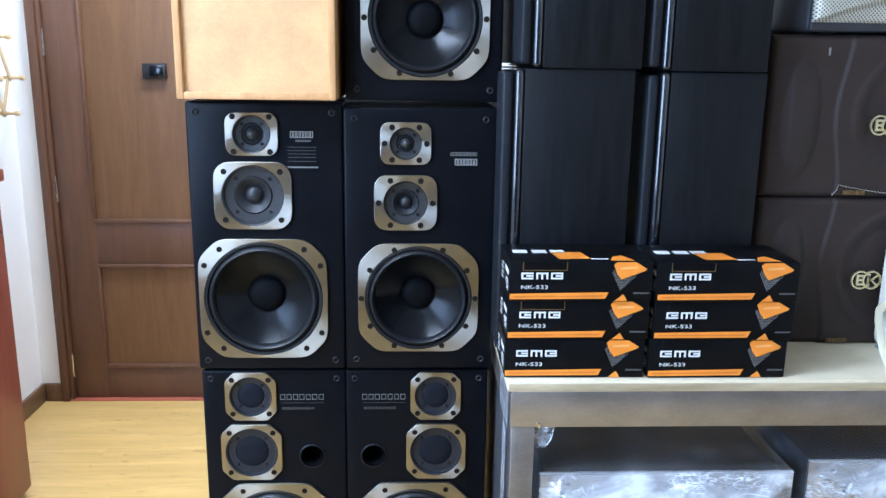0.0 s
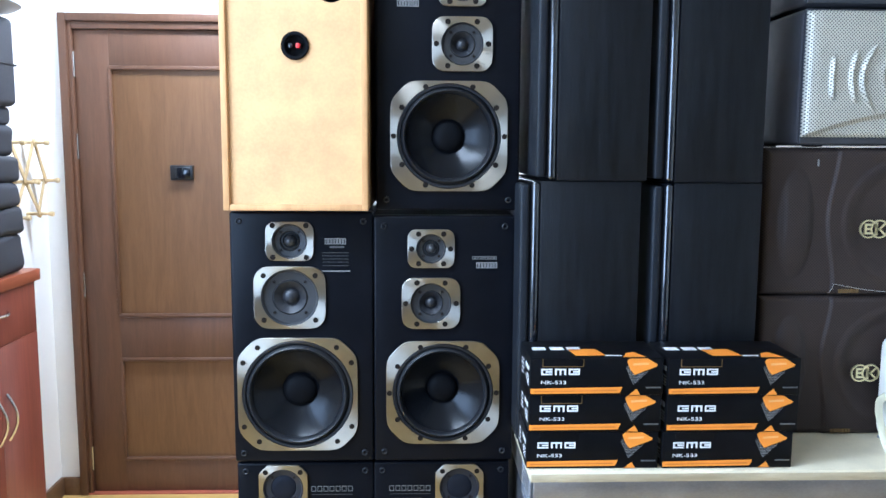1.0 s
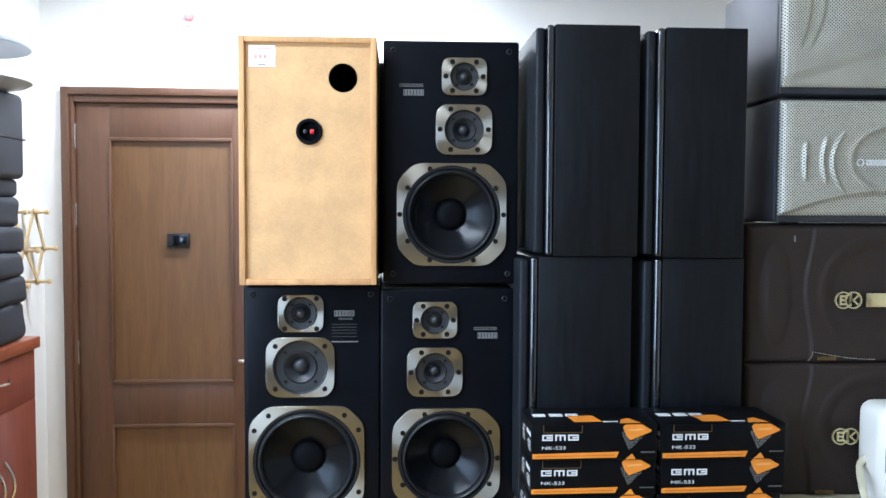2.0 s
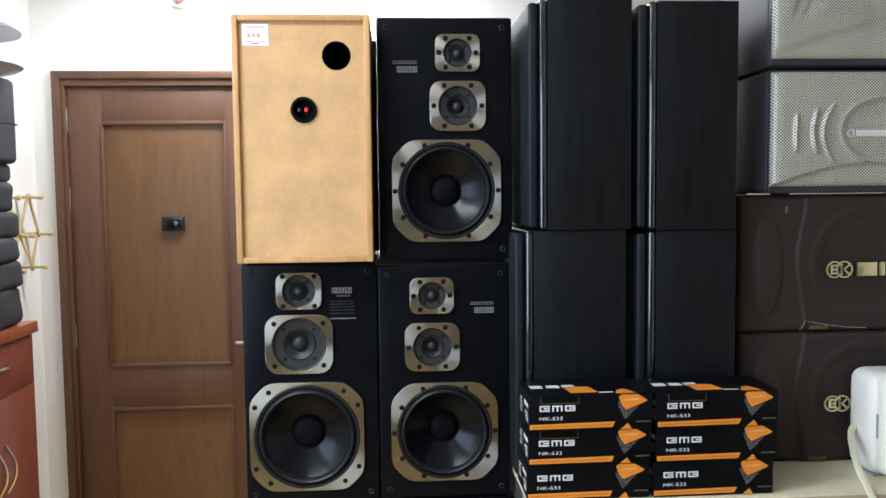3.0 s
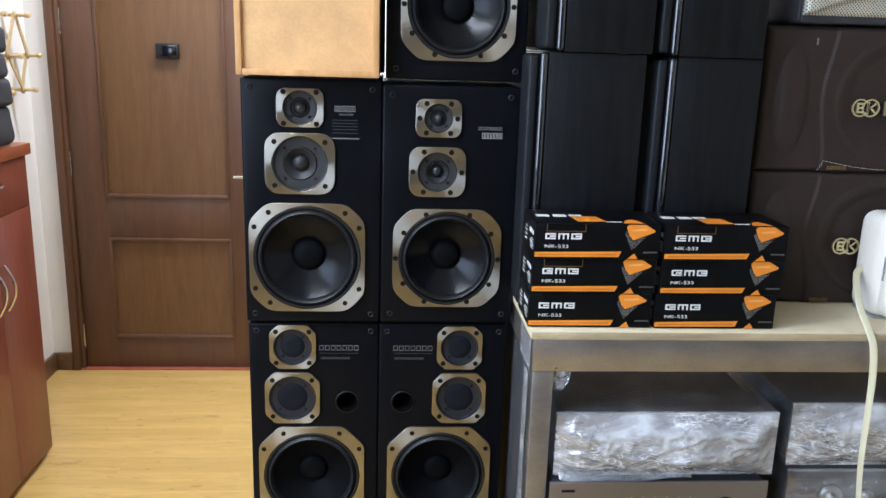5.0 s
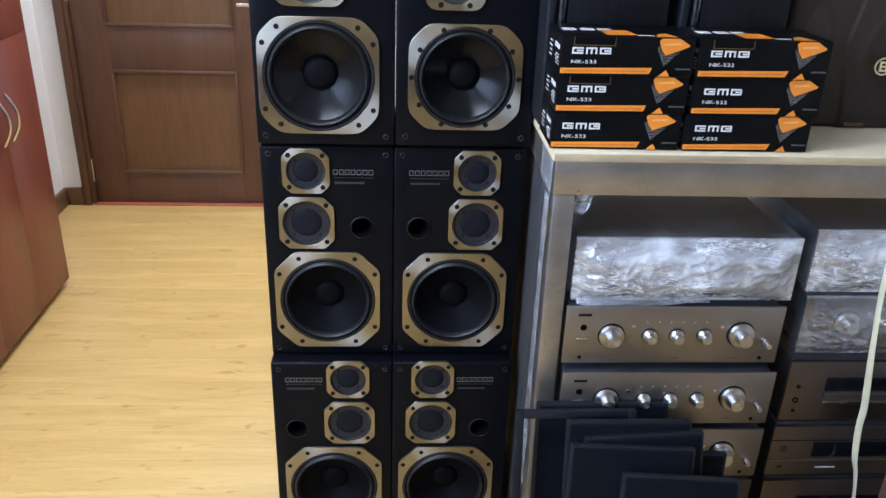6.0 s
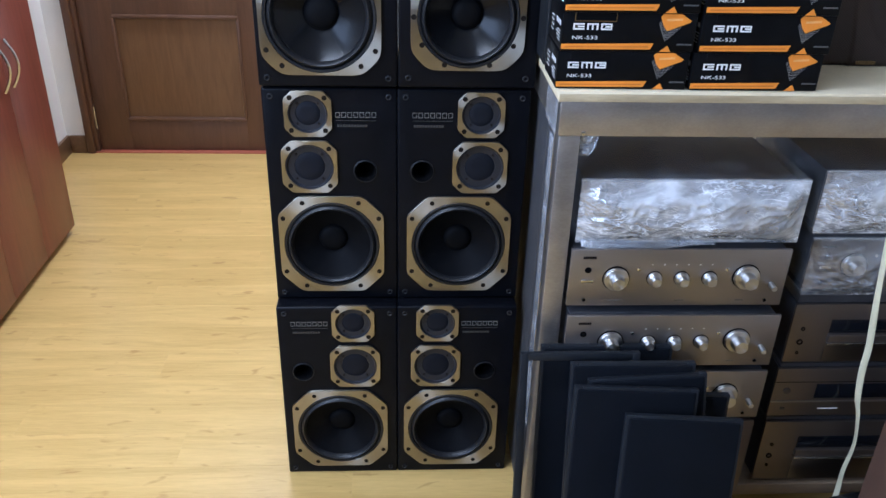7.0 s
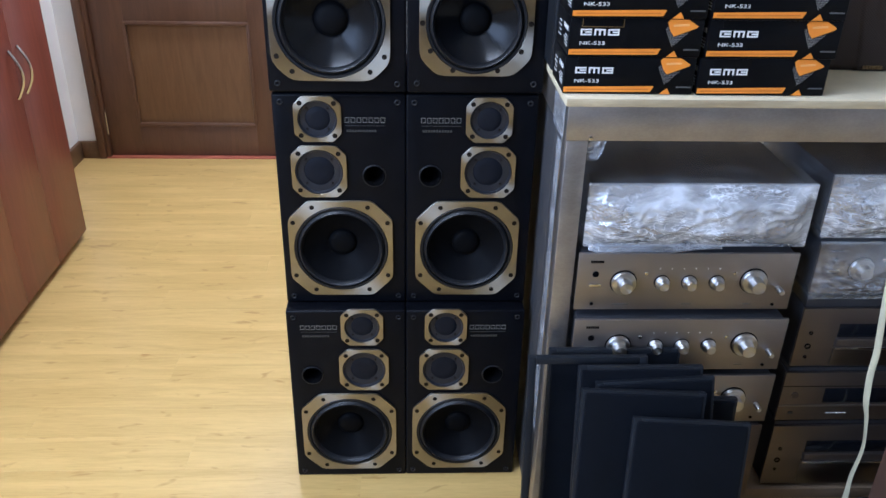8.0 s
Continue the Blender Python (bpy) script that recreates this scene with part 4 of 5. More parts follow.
def text_mesh(word, size, material, name):
    cu = bpy.data.curves.new(name, "FONT")
    cu.body, cu.size, cu.extrude = word, size, 0.0004
    ob = bpy.data.objects.new(name, cu)
    scene.collection.objects.link(ob)
    bpy.context.view_layer.update()
    me = bpy.data.meshes.new_from_object(ob.evaluated_get(bpy.context.evaluated_depsgraph_get()))
    bpy.data.objects.remove(ob)
    me.transform(Matrix.Rotation(radians(90), 4, 'X'))
    me.materials.clear()
    me.materials.append(material)
    return me


def flat(pts, th=0.0006):
    """A thin printed patch from (x, z) corners, facing -y."""
    bm = bmesh.new()
    a = [bm.verts.new((x, -th, z)) for x, z in pts]
    b = [bm.verts.new((x, 0.0002, z)) for x, z in pts]
    bm.faces.new(a)
    for i in range(len(a)):
        j = (i + 1) % len(a)
        bm.faces.new((a[i], b[i], b[j], a[j]))
    return bm


def sign_block(s, k):
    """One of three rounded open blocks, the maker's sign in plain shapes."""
    bm = bmesh.new()
    t, w, h = 0.0032 * s, 0.0205 * s, 0.0135 * s
    if k == 1:
        for q in (0, 0.5, 1):
            box(bm, q * (w - t), q * (w - t) + t, -0.0008, 0.0004, 0, h)
        box(bm, 0, w, -0.0007, 0.0004, h - t, h)
    else:
        box(bm, 0, t, -0.0008, 0.0004, 0, h)
        box(bm, t, w, -0.0008, 0.0004, h - t, h)
        box(bm, t, w, -0.0008, 0.0004, 0, t)
        box(bm, w * 0.4, w, -0.0008, 0.0004, h * 0.5 - t / 2, h * 0.5 + t / 2)
        if k == 2:
            box(bm, w - t * 0.8, w, -0.0007, 0.0004, t, h - t)
    return bm


BW, BH, BD = 0.229, 0.0655, 0.124
MODEL = text_mesh("NK-533", 0.0132, M["white_print"], "model_text")


def mic_box(m, flap=True):
    bx = thing("microphone_box", "black carton with orange band and white model print", "box", m, "microphone boxes")
    part("carton", boxed(0, BW, 0, BD, 0, BH, 0.0018), M["carton"], bx, "black glossy carton")
    part("tuck_flap", boxed(0.022, 0.090, -0.0006, 0.001, BH - 0.0135, BH - 0.0008), M["carton"], bx)
    if flap:
        bm = bmesh.new()
        for a in ((0.0205, 0.0215, BH - 0.0145, BH - 0.001), (0.0905, 0.0915, BH - 0.0145, BH - 0.001), (0.0205, 0.0915, BH - 0.0150, BH - 0.0140)):
            box(bm, a[0], a[1], -0.0008, 0.0004, a[2], a[3])
        part("flap_line", bm, M["gold_line"], bx, "dull gold flap outline")
    for k in range(3):
        sb = part("sign_block", sign_block(0.98, k), M["white_print"], bx, "white block of the maker's sign", (0.0185 + 0.0235 * k, 0, 0.0365))
        sb.scale = (0.95, 1, 0.82)
    mt = new("model_text", MODEL)
    mt.parent = bx
    mt.location = (0.0175, -0.0003, 0.0205)
    mt.scale = (1.04, 1, 0.64)
    band = part("orange_band", flat([(0.0008, 0.0035), (0.154, 0.0045), (0.159, 0.0150), (0.0008, 0.0125)]), M["orange"], bx, "orange printed band")
    part("band_print", flat([(0.006, 0.0070), (0.150, 0.0083), (0.150, 0.0103), (0.006, 0.0088)], 0.0009), M["stripe_print"], band)
    star = part("orange_shard", flat([(0.1655, 0.0600), (0.1700, BH - 0.0010), (0.2010, BH - 0.0010), (0.2190, 0.0535), (0.2160, 0.0505), (0.1790, 0.0360), (0.1715, 0.0450)]), M["orange"], bx, "orange printed shard")
    part("shard_print", flat([(0.176, 0.0525), (0.203, 0.0540), (0.203, 0.0575), (0.176, 0.0560)], 0.0009), M["pale_orange"], star)
    bm = bmesh.new()
    for i in range(13):
        for k in range(20):
            x, z = 0.1625 + 0.0026 * k + 0.0013 * (i % 2), 0.0500 - 0.0028 * i
            left = 0.1625 + (0.0500 - z) * 0.46             # slanting left edge
            right = 0.2060 - (0.0450 - z) * 1.05            # slanting right edge
            shard = max(0.0450 - (x - 0.1715) * 1.25, 0.0360 + (x - 0.1790) * 0.39)
            if left < x < right and (z < shard - 0.0018 or x < 0.1680):
                box(bm, x, x + 0.0012, -0.0007, 0.0003, z, z + 0.0012)
    part("dot_pattern", bm, M["dot_print"], bx, "pale halftone dots")
    part("side_print", word_bars(11, 0.026, 0.0024), M["dim_print"], bx, "", (0.199, 0, 0.0125))
    part("low_shard", flat([(0.170, 0.0008), (0.183, 0.0115), (0.190, 0.0008)]), M["orange"], bx)
    # top print
    bm = bmesh.new()
    for x in (0.012, 0.044, 0.074):
        box(bm, x, x + 0.024, BD * 0.46, BD * 0.62, BH - 0.0005, BH + 0.0006)
    part("top_sign", bm, M["white_print"], bx, "white sign on the lid")
    bm = bmesh.new()
    vs = [bm.verts.new(p) for p in ((0.080, 0.014, BH + 0.0006), (0.132, 0.016, BH + 0.0006), (0.124, 0.062, BH + 0.0006), (0.074, 0.060, BH + 0.0006))]
    bm.faces.new(vs)
    part("top_band", bm, M["orange"], bx, "orange lid print")
    part("top_line", boxed(0.132, 0.160, 0.014, 0.019, BH - 0.0005, BH + 0.0006), M["white_print"], bx)
    bm = bmesh.new()
    vs = [bm.verts.new(p) for p in ((0.160, 0.004, BH + 0.0006), (0.200, 0.004, BH + 0.0006), (0.186, 0.040, BH + 0.0006), (0.170, 0.030, BH + 0.0006))]
    bm.faces.new(vs)
    part("top_shard", bm, M["orange"], bx)
    # end print
    ends = [(0.014 + 0.015 * k, 0.024 + 0.015 * k, 0.040, 0.048) for k in range(3)]
    ends += [(0.014, 0.040 + 0.005 * (k % 3), 0.014 + 0.0052 * k, 0.0154 + 0.0052 * k) for k in range(4)]
    ends += [(0.078, 0.104 - 0.005 * (k % 2), 0.018 + 0.008 * k, 0.0196 + 0.008 * k) for k in range(4)]
    for y0, y1, z0, z1 in ends:
        part("print_bar", boxed(-0.0006, 0.0004, y0, y1, z0, z1), M["white_print"], bx)
    return bx


for x, y, z, a, flap in ((0.3215, 1.585, 0.0, -0.4, False), (0.3240, 1.583, BH + 0.0005, -0.2, True), (0.3245, 1.578, 2 * BH + 0.001, 0.3, True), (0.5570, 1.581, 0.0, 0.3, False), (0.5620, 1.580, BH + 0.0005, -0.2, False), (0.5610, 1.574, 2 * BH + 0.001, 0.5, True)):
    mic_box(pose(x, y, DESK + 0.001 + z, 0, 0, a), flap)

# white appliance with its flat cream cable
wb = thing("white_appliance", "rounded white plastic appliance on the table", "appliance", pose(1.014, 1.622, DESK))
part("body", boxed(0.0, 0.26, 0.020, 0.118, 0.002, 0.207, 0.026, 5), M["white_plastic"], wb, "white plastic body")
part("front_cover", boxed(0.010, 0.275, -0.010, 0.060, 0.006, 0.2095, 0.022, 5), M["white_plastic"], wb, "white front cover")
part("front_screen", boxed(0.040, 0.25, -0.0125, 0.0, 0.030, 0.186, 0.002), M["grey_plastic"], wb, "grey front field")
part("slot", boxed(0.0085, 0.0125, 0.018, 0.024, 0.080, 0.128, 0.001), M["grey_plastic"], wb, "grey side slot")
part("base", boxed(0.01, 0.25, 0.03, 0.11, 0.0, 0.004), M["grey_plastic"], wb)
cpts = [(1.030, 1.700, 1.150), (1.004, 1.695, 1.136), (0.984, 1.665, 1.126), (0.969, 1.630, 1.111), (0.961, 1.600, 1.088), (0.966, 1.568, 1.052), (0.972, 1.556, 1.022), (0.976, 1.550, 0.95), (0.972, 1.538, 0.80), (0.981, 1.532, 0.68), (0.988, 1.53, 0.617), (0.999, 1.53, 0.536), (1.001, 1.53, 0.479), (1.011, 1.53, 0.406), (1.024, 1.53, 0.361), (1.037, 1.53, 0.282), (1.032, 1.53, 0.204), (1.031, 1.525, 0.14), (1.01, 1.50, 0.05), (1.00, 1.48, 0.012), (1.06, 1.46, 0.008)]
solid("flat_cable", tube(bmesh.new(), smooth_path(cpts), 0.0066, 12, 0.30, lambda u: 0.35 + 1.15 * u + 0.45 * math.sin(19 * u)), M["cable"], "flat twisted cream cable hanging in front of the table", "cable")

# ---------------------------------------------------------------- hi-fi units under the table


def knob(parent, x, z, r, length, ring, m="knob"):
    prof = [(r * 0.92, 0.001), (r, -length * 0.12), (r * 0.94, -length * 0.85), (r * 0.86, -length), (r * 0.2, -length * 0.985), (0, -length * 0.98)]
    if ring:
        prof = [(ring * 0.95, 0.001), (ring * 0.95, -0.006), (ring * 0.88, -0.0078), (r * 1.25, -0.0085), (r * 1.05, -0.0105), (r, -length * 0.85), (r * 0.9, -length), (r * 0.3, -length * 0.985), (0, -length * 0.98)]
    k = part("knob", lathe(bmesh.new(), prof, 36), M[m], parent, "turned metal knob", (x, -0.001, z))
    if ring:
        part("groove", lathe(bmesh.new(), [(ring * 1.04, 0.001), (ring * 1.04, -0.0004), (ring * 0.94, -0.0004), (ring * 0.94, 0.001)], 36), M["hole"], k)
    return k


def amplifier(m, h, label, group="amplifiers", w=0.432, plate="alu"):
    am = thing("amplifier", label, "amplifier", m, group)
    part("case", boxed(0.006, w - 0.006, 0.008, 0.34, 0.010, h - 0.003, 0.003), M["amp_case"], am, "dark grey steel case")
    part("faceplate", boxed(0, w, 0, 0.0075, 0.010, h, 0.0018), M[plate], am, "brushed metal faceplate")
    hb = h - 0.010
    zc = 0.010 + hb * 0.50
    knob(am, 0.092, zc, 0.0135, 0.026, 0.0255)
    for x in (0.168, 0.222, 0.277):
        knob(am, x, zc, 0.0098, 0.020, 0.0150)
    knob(am, 0.350, zc + 0.003, 0.0145, 0.030, 0.0265)
    knob(am, 0.403, zc - 0.014, 0.0058, 0.020, 0.0)
    part("jack", lathe(bmesh.new(), [(0.0068, 0.001), (0.0064, -0.001), (0.0045, -0.0012), (0, -0.0010)], 16), M["hole"], am, "", (0.036, 0, zc + 0.018))
    part("power_button", boxed(-0.012, 0.012, -0.003, 0.001, -0.003, 0.003, 0.0006), M["silver"], am, "", (0.036, 0, zc - 0.006))
    part("pin", lathe(bmesh.new(), [(0.0035, 0.001), (0.0035, -0.0015), (0.0022, -0.0008), (0, -0.0005)], 12), M["hole"], am, "", (0.034, 0, 0.024))
    part("pin", lathe(bmesh.new(), [(0.0035, 0.001), (0.0035, -0.0015), (0.0022, -0.0008), (0, -0.0005)], 12), M["hole"], am, "", (0.398, 0, 0.022))
    for i in range(6):
        part("dial_dot", boxed(0, 0.0022, -0.0008, 0.0005, 0, 0.0022), M["white_print"], am, "", (0.160 + 0.0235 * i, 0, zc + 0.029))
    part("name_mark", word_bars(6, 0.026, 0.005), M["hole"], am, "dark maker's mark", (0.024, 0, h - 0.020))
    for x, ww in ((0.075, 0.033), (0.338, 0.016), (0.214, 0.020)):
        part("print_bar", boxed(x, x + ww, -0.0007, 0.0005, 0.022, 0.0235), M["dim_print"], am)
    for x in (0.135, 0.310):
        part("stud", lathe(bmesh.new(), [(0.0036, 0.001), (0.0036, -0.0018), (0.0018, -0.0024), (0, -0.0024)], 12), M["silver"], am, "", (x, 0, zc + 0.020))
    for x in (0.04, w - 0.04):
        for y in (0.045, 0.29):
            part("foot", boxed(x - 0.02, x + 0.02, y - 0.02, y + 0.02, 0.0, 0.0105, 0.004), M["chrome"], am, "metal foot")
    return am


def shrink(name, label, m, w, d, h, seed, front="film"):
    """Clear film round a unit: creased at the front and ends, taut on the top."""
    wrap = thing(name, label, "film", m)
    e = 0.003

    def crumple(p):
        q = Vector((p.x * 15 + p.z * 11 + seed, p.y * 8, p.z * 27 - p.x * 8))
        q += 0.5 * noise.noise_vector(q * 0.7)
        fold = (1 - abs(noise.noise(q))) ** 4 + 0.5 * (1 - abs(noise.noise(q * 2.2 + Vector((3, 1, 7))))) ** 4
        return 0.0042 * fold + 0.0015 * noise.noise(q * 3.1)

    def sheet(part_name, A, B, at, nrm, bulge, material):
        bm = bmesh.new()
        g = []
        for k in range(B + 1):
            row = []
            for i in range(A + 1):
                u, v2 = i / A, k / B
                p = Vector(at(u, v2))
                edge = sstep(0, 0.06, u) * sstep(1, 0.94, u) * sstep(0, 0.12, v2) * sstep(1, 0.88, v2)
                row.append(bm.verts.new(p + nrm * edge * (crumple(p) + 0.002 + bulge * sstep(0, 0.14, u) * sstep(1, 0.86, u) * sstep(0, 0.35, v2) * sstep(1, 0.70, v2))))
            g.append(row)
        for k in range(B):
            for i in range(A):
                bm.faces.new((g[k][i], g[k][i + 1], g[k + 1][i + 1], g[k + 1][i]))
        part(part_name, bm, material, wrap, angle=80)

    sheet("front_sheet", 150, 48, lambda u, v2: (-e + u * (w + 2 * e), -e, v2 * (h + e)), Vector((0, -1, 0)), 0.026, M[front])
    sheet("top_sheet", 40, 20, lambda u, v2: (-e + u * (w + 2 * e), -e + v2 * (d + e), h + e), Vector((0, 0, 1)), 0.0, M["taut_film"])
    sheet("end_sheet", 20, 14, lambda u, v2: (-e, d - u * (d + e), v2 * (h + e)), Vector((-1, 0, 0)), 0.0, M["taut_film"])
    sheet("end_sheet", 20, 14, lambda u, v2: (w + e, -e + u * (d + e), v2 * (h + e)), Vector((1, 0, 0)), 0.0, M["taut_film"])
    # milky roll added to imitate the lit line along the top front edge
    bm = tube(bmesh.new(), [(-e + (w + 2 * e) * i / 24, -e + 0.002, h + e - 0.001 + 0.0012 * noise.noise(Vector((i * 0.8, seed, 0)))) for i in range(25)], 0.0034, 8)
    part("bright_edge", bm, M["hem_film"], wrap, "milky film roll added as the bright front edge")
    return wrap


SH = 0.114
units = ((0.381, 1.550, 0.130, 0.333), (0.383, 1.550, 0.333, 0.468), (0.381, 1.550, 0.470, 0.606), (0.379, 1.566, 0.606, 0.746), (0.392, 1.592, 0.748, 0.876))
x, y, z0, z1 = units[0]
un = thing("hifi_unit", "plain dark grey hi-fi unit on the shelf", "hifi unit", pose(x + 0.005, y, SH))
part("case", boxed(0.004, 0.424, 0.008, 0.33, 0.012, z1 - SH - 0.001, 0.004), M["amp_case"], un)
part("faceplate", boxed(0, 0.428, 0, 0.0075, 0.014, z1 - SH - 0.001, 0.002), M["alu_dark"], un, "dull bronze faceplate")
for fx0 in (0.03, 0.36):
    part("foot", boxed(fx0, fx0 + 0.03, 0.03, 0.06, 0, 0.0125), M["black_plastic"], un)
for x, y, z0, z1 in units[1:4]:
    amplifier(pose(x, y, z0), z1 - z0 - 0.004, "champagne stereo amplifier with turned metal knobs")
x, y, z0, z1 = units[4]
amplifier(pose(x, y, z0), z1 - z0 - 0.004, "champagne stereo amplifier wrapped in clear film", w=0.426)
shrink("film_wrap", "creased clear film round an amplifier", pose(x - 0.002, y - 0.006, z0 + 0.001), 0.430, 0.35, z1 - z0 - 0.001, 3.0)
shrink_tail = bmesh.new()
rows = []
for i in range(30):
    u = i / 29
    low = 0.004 + 0.040 * math.exp(-((u - 0.36) / 0.24) ** 2) + 0.004 * noise.noise(Vector((u * 7, 0.3, 0)))
    rows.append([shrink_tail.verts.new((x + 0.005 + 0.26 * u, y - 0.010 - 0.006 * k - 0.004 * noise.noise(Vector((u * 9, k, 2))), z0 + 0.008 - low * k / 2)) for k in range(3)])
for a, b in zip(rows, rows[1:]):
    for k in range(2):
        shrink_tail.faces.new((a[k], b[k], b[k + 1], a[k + 1]))
solid("film_wrap", shrink_tail, M["hem_film"], "loose hem of clear film over an amplifier", "film").modifiers.new("thickness", 'SOLIDIFY').thickness = 0.0005


def deck(m, h, kind):
    w = 0.435
    dk = thing("hifi_deck", "bronze hi-fi deck with smoked window" if kind == "tape" else "slim bronze hi-fi tuner with dark display", "hifi deck", m, "hifi decks")
    part("case", boxed(0.006, w - 0.006, 0.008, 0.32, 0.008, h - 0.003, 0.003), M["amp_case"], dk, "dark steel case")
    part("faceplate", boxed(0, w, 0, 0.0075, 0.008, h, 0.0015), M["alu_dark"], dk, "dark bronze faceplate")
    for fx0 in (0.03, w - 0.07):
        part("foot", boxed(fx0, fx0 + 0.04, 0.02, 0.06, 0, 0.0085, 0.002), M["black_plastic"], dk)
    if kind == "tape":
        top = 0.765 if h > 0.16 else 0.757
        low = top - 0.032 / h
        part("display", boxed(0.083, 0.36, -0.0015, 0.001, h * low, h * top, 0.0008), M["display"], dk, "smoked display window")
        part("door_ledge", boxed(0.081, 0.36, -0.010, 0.001, h * low - 0.0185, h * low - 0.0005, 0.002), M["alu_dark"], dk, "bronze cassette ledge")
        part("ledge_strip", boxed(0.080, 0.361, -0.0125, 0.001, h * low - 0.0245, h * low - 0.019, 0.0008), M["chrome"], dk, "bright metal strip")
        part("lower_door", boxed(0.082, 0.36, -0.003, 0.001, 0.014, h * low - 0.0255, 0.001), M["alu_door"], dk, "polished lower door")
        for z, r in ((h * low + 0.010, 0.0042), (h * low - 0.023, 0.0065), (h * low - 0.050, 0.0035)):
            part("jack", lathe(bmesh.new(), [(r, 0.001), (r, -0.002), (r * 0.7, -0.0026), (r * 0.6, 0.0005), (0, 0.0005)], 14), M["hole"], dk, "", (0.026, 0, z))
    else:
        part("display", boxed(0.094, 0.36, -0.0012, 0.001, h * 0.42, h * 0.70, 0.0008), M["display"], dk, "dark display window")
        part("groove_line", boxed(0.0, w, -0.0022, 0.001, h * 0.345, h * 0.375), M["alu"], dk)
        part("groove", boxed(0.0, w, -0.0008, 0.001, h * 0.735, h * 0.745), M["hole"], dk)
        part("button", lathe(bmesh.new(), [(0.0080, 0.001), (0.0080, -0.002), (0.0066, -0.003), (0, -0.003)], 20), M["alu_dark"], dk, "", (0.030, 0, h * 0.57))
        part("button", boxed(-0.005, 0.005, -0.002, 0.001, -0.0025, 0.0025), M["amp_case"], dk, "", (0.030, 0, h * 0.22))
        part("print_bar", boxed(0.11, 0.155, -0.0008, 0.001, h * 0.2, h * 0.215), M["white_print"], dk)
    return dk


amplifier(pose(0.855, 1.595, 0.766), 0.126, "champagne amplifier wrapped in cloudy film", "wrapped amplifiers")
amplifier(pose(0.862, 1.592, 0.628), 0.124, "dark bronze amplifier wrapped in cloudy film", "wrapped amplifiers", plate="alu_dark")
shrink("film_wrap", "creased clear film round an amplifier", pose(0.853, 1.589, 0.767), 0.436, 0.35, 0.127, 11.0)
shrink("film_wrap", "creased clear film round an amplifier", pose(0.860, 1.586, 0.629), 0.436, 0.35, 0.125, 23.0, "dim_film")
deck(pose(0.863, 1.592, 0.448), 0.152, "tape")
deck(pose(0.861, 1.592, 0.302), 0.136, "tuner")
deck(pose(0.865, 1.592, SH), 0.178, "tape")
solid("packing_board", boxed(0.868, 1.29, 1.60, 1.90, 0.6005, 0.6275), M["amp_case"], "dark spacer board between hi-fi units", "board")
solid("packing_board", boxed(0.868, 1.29, 1.60, 1.90, 0.2925, 0.3015), M["amp_case"], "thin dark spacer board under a tuner", "board")
solid("packing_board", boxed(0.868, 1.29, 1.60, 1.90, 0.4385, 0.4475), M["amp_case"], "thin dark spacer board on a tuner", "board")
solid("packing_board", boxed(0.862, 1.29, 1.60, 1.90, 0.7525, 0.7655), M["amp_case"], "thin dark spacer board between wrapped amplifiers", "board")

# ---------------------------------------------------------------- loose grilles that lean on the table


def loose_grille(x, top_y, top_z, w, lean, cloth=True, tilt=0.0, h=0.0, roll=0.0):
    """A frame of length h that stands on the floor and leans back."""
    hh = h or (top_z / math.cos(radians(lean)))
    gr = thing("speaker_grille", "dark blue-black cloth speaker grille leaning on the table" if cloth else "empty black grille frame leaning on the table", "grille", pose(x, top_y - hh * math.sin(radians(lean)), top_z - hh * math.cos(radians(lean)), -lean, roll, tilt), "loose speaker grilles")
    bm = boxed(0, 0.016, 0, 0.014, 0, hh, 0.002)
    box(bm, w - 0.016, w, 0, 0.014, 0, hh, 0.002)
    box(bm, 0.0155, w - 0.0155, 0.0004, 0.0136, hh - 0.016, hh, 0.002)
    box(bm, 0.0155, w - 0.0155, 0.0004, 0.0136, 0, 0.016, 0.002)
    if not cloth:
        box(bm, 0.0155, w - 0.0155, 0.002, 0.012, hh * 0.33, hh * 0.33 + 0.012, 0.002)
    part("frame", bm, M["grille_frame"], gr, "black frame")
    if cloth:
        part("cloth", boxed(0.005, w - 0.005, -0.0025, 0.006, 0.005, hh - 0.005, 0.004, 3), M["grille_cloth"], gr, "dark blue-black cloth")
    return gr


loose_grille(0.333, 1.535, 0.541, 0.265, 7, True)
loose_grille(0.286, 1.500, 0.548, 0.236, 9, False)
loose_grille(0.380, 1.470, 0.546, 0.243, 11, True)
loose_grille(0.610, 1.480, 0.462, 0.085, 10, True, roll=2.0)
loose_grille(0.440, 1.450, 0.523, 0.230, 12, True, 0.5, roll=-3.0)
loose_grille(0.360, 1.425, 0.527, 0.238, 13, True, -1.0, roll=2.0)
loose_grille(0.440, 1.375, 0.500, 0.222, 15, True, -1.5, roll=3.0)

# cables behind the table's corner
for k, (x, y) in enumerate(((0.36, 1.74), (0.352, 1.76))):
    pts = [(x + 0.012 * math.sin(2.3 * i + k), y + 0.01 * math.cos(1.7 * i), 0.62 - 0.10 * i) for i in range(6)] + [(x - 0.01, y - 0.01, 0.012)]
    solid("black_cable", tube(bmesh.new(), smooth_path(pts, 5), 0.0035, 6), M["rubber"], "thin black cable hanging beside the table leg", "cable")

# brown carton and black bag at the foot of the table
ct = thing("brown_carton", "worn brown carton on the floor by the table", "box", pose(0.985, 1.28, 0.0))
part("carton_body", boxed(0, 0.4, 0, 0.12, 0, 0.50, 0.004), M["carton_brown"], ct)
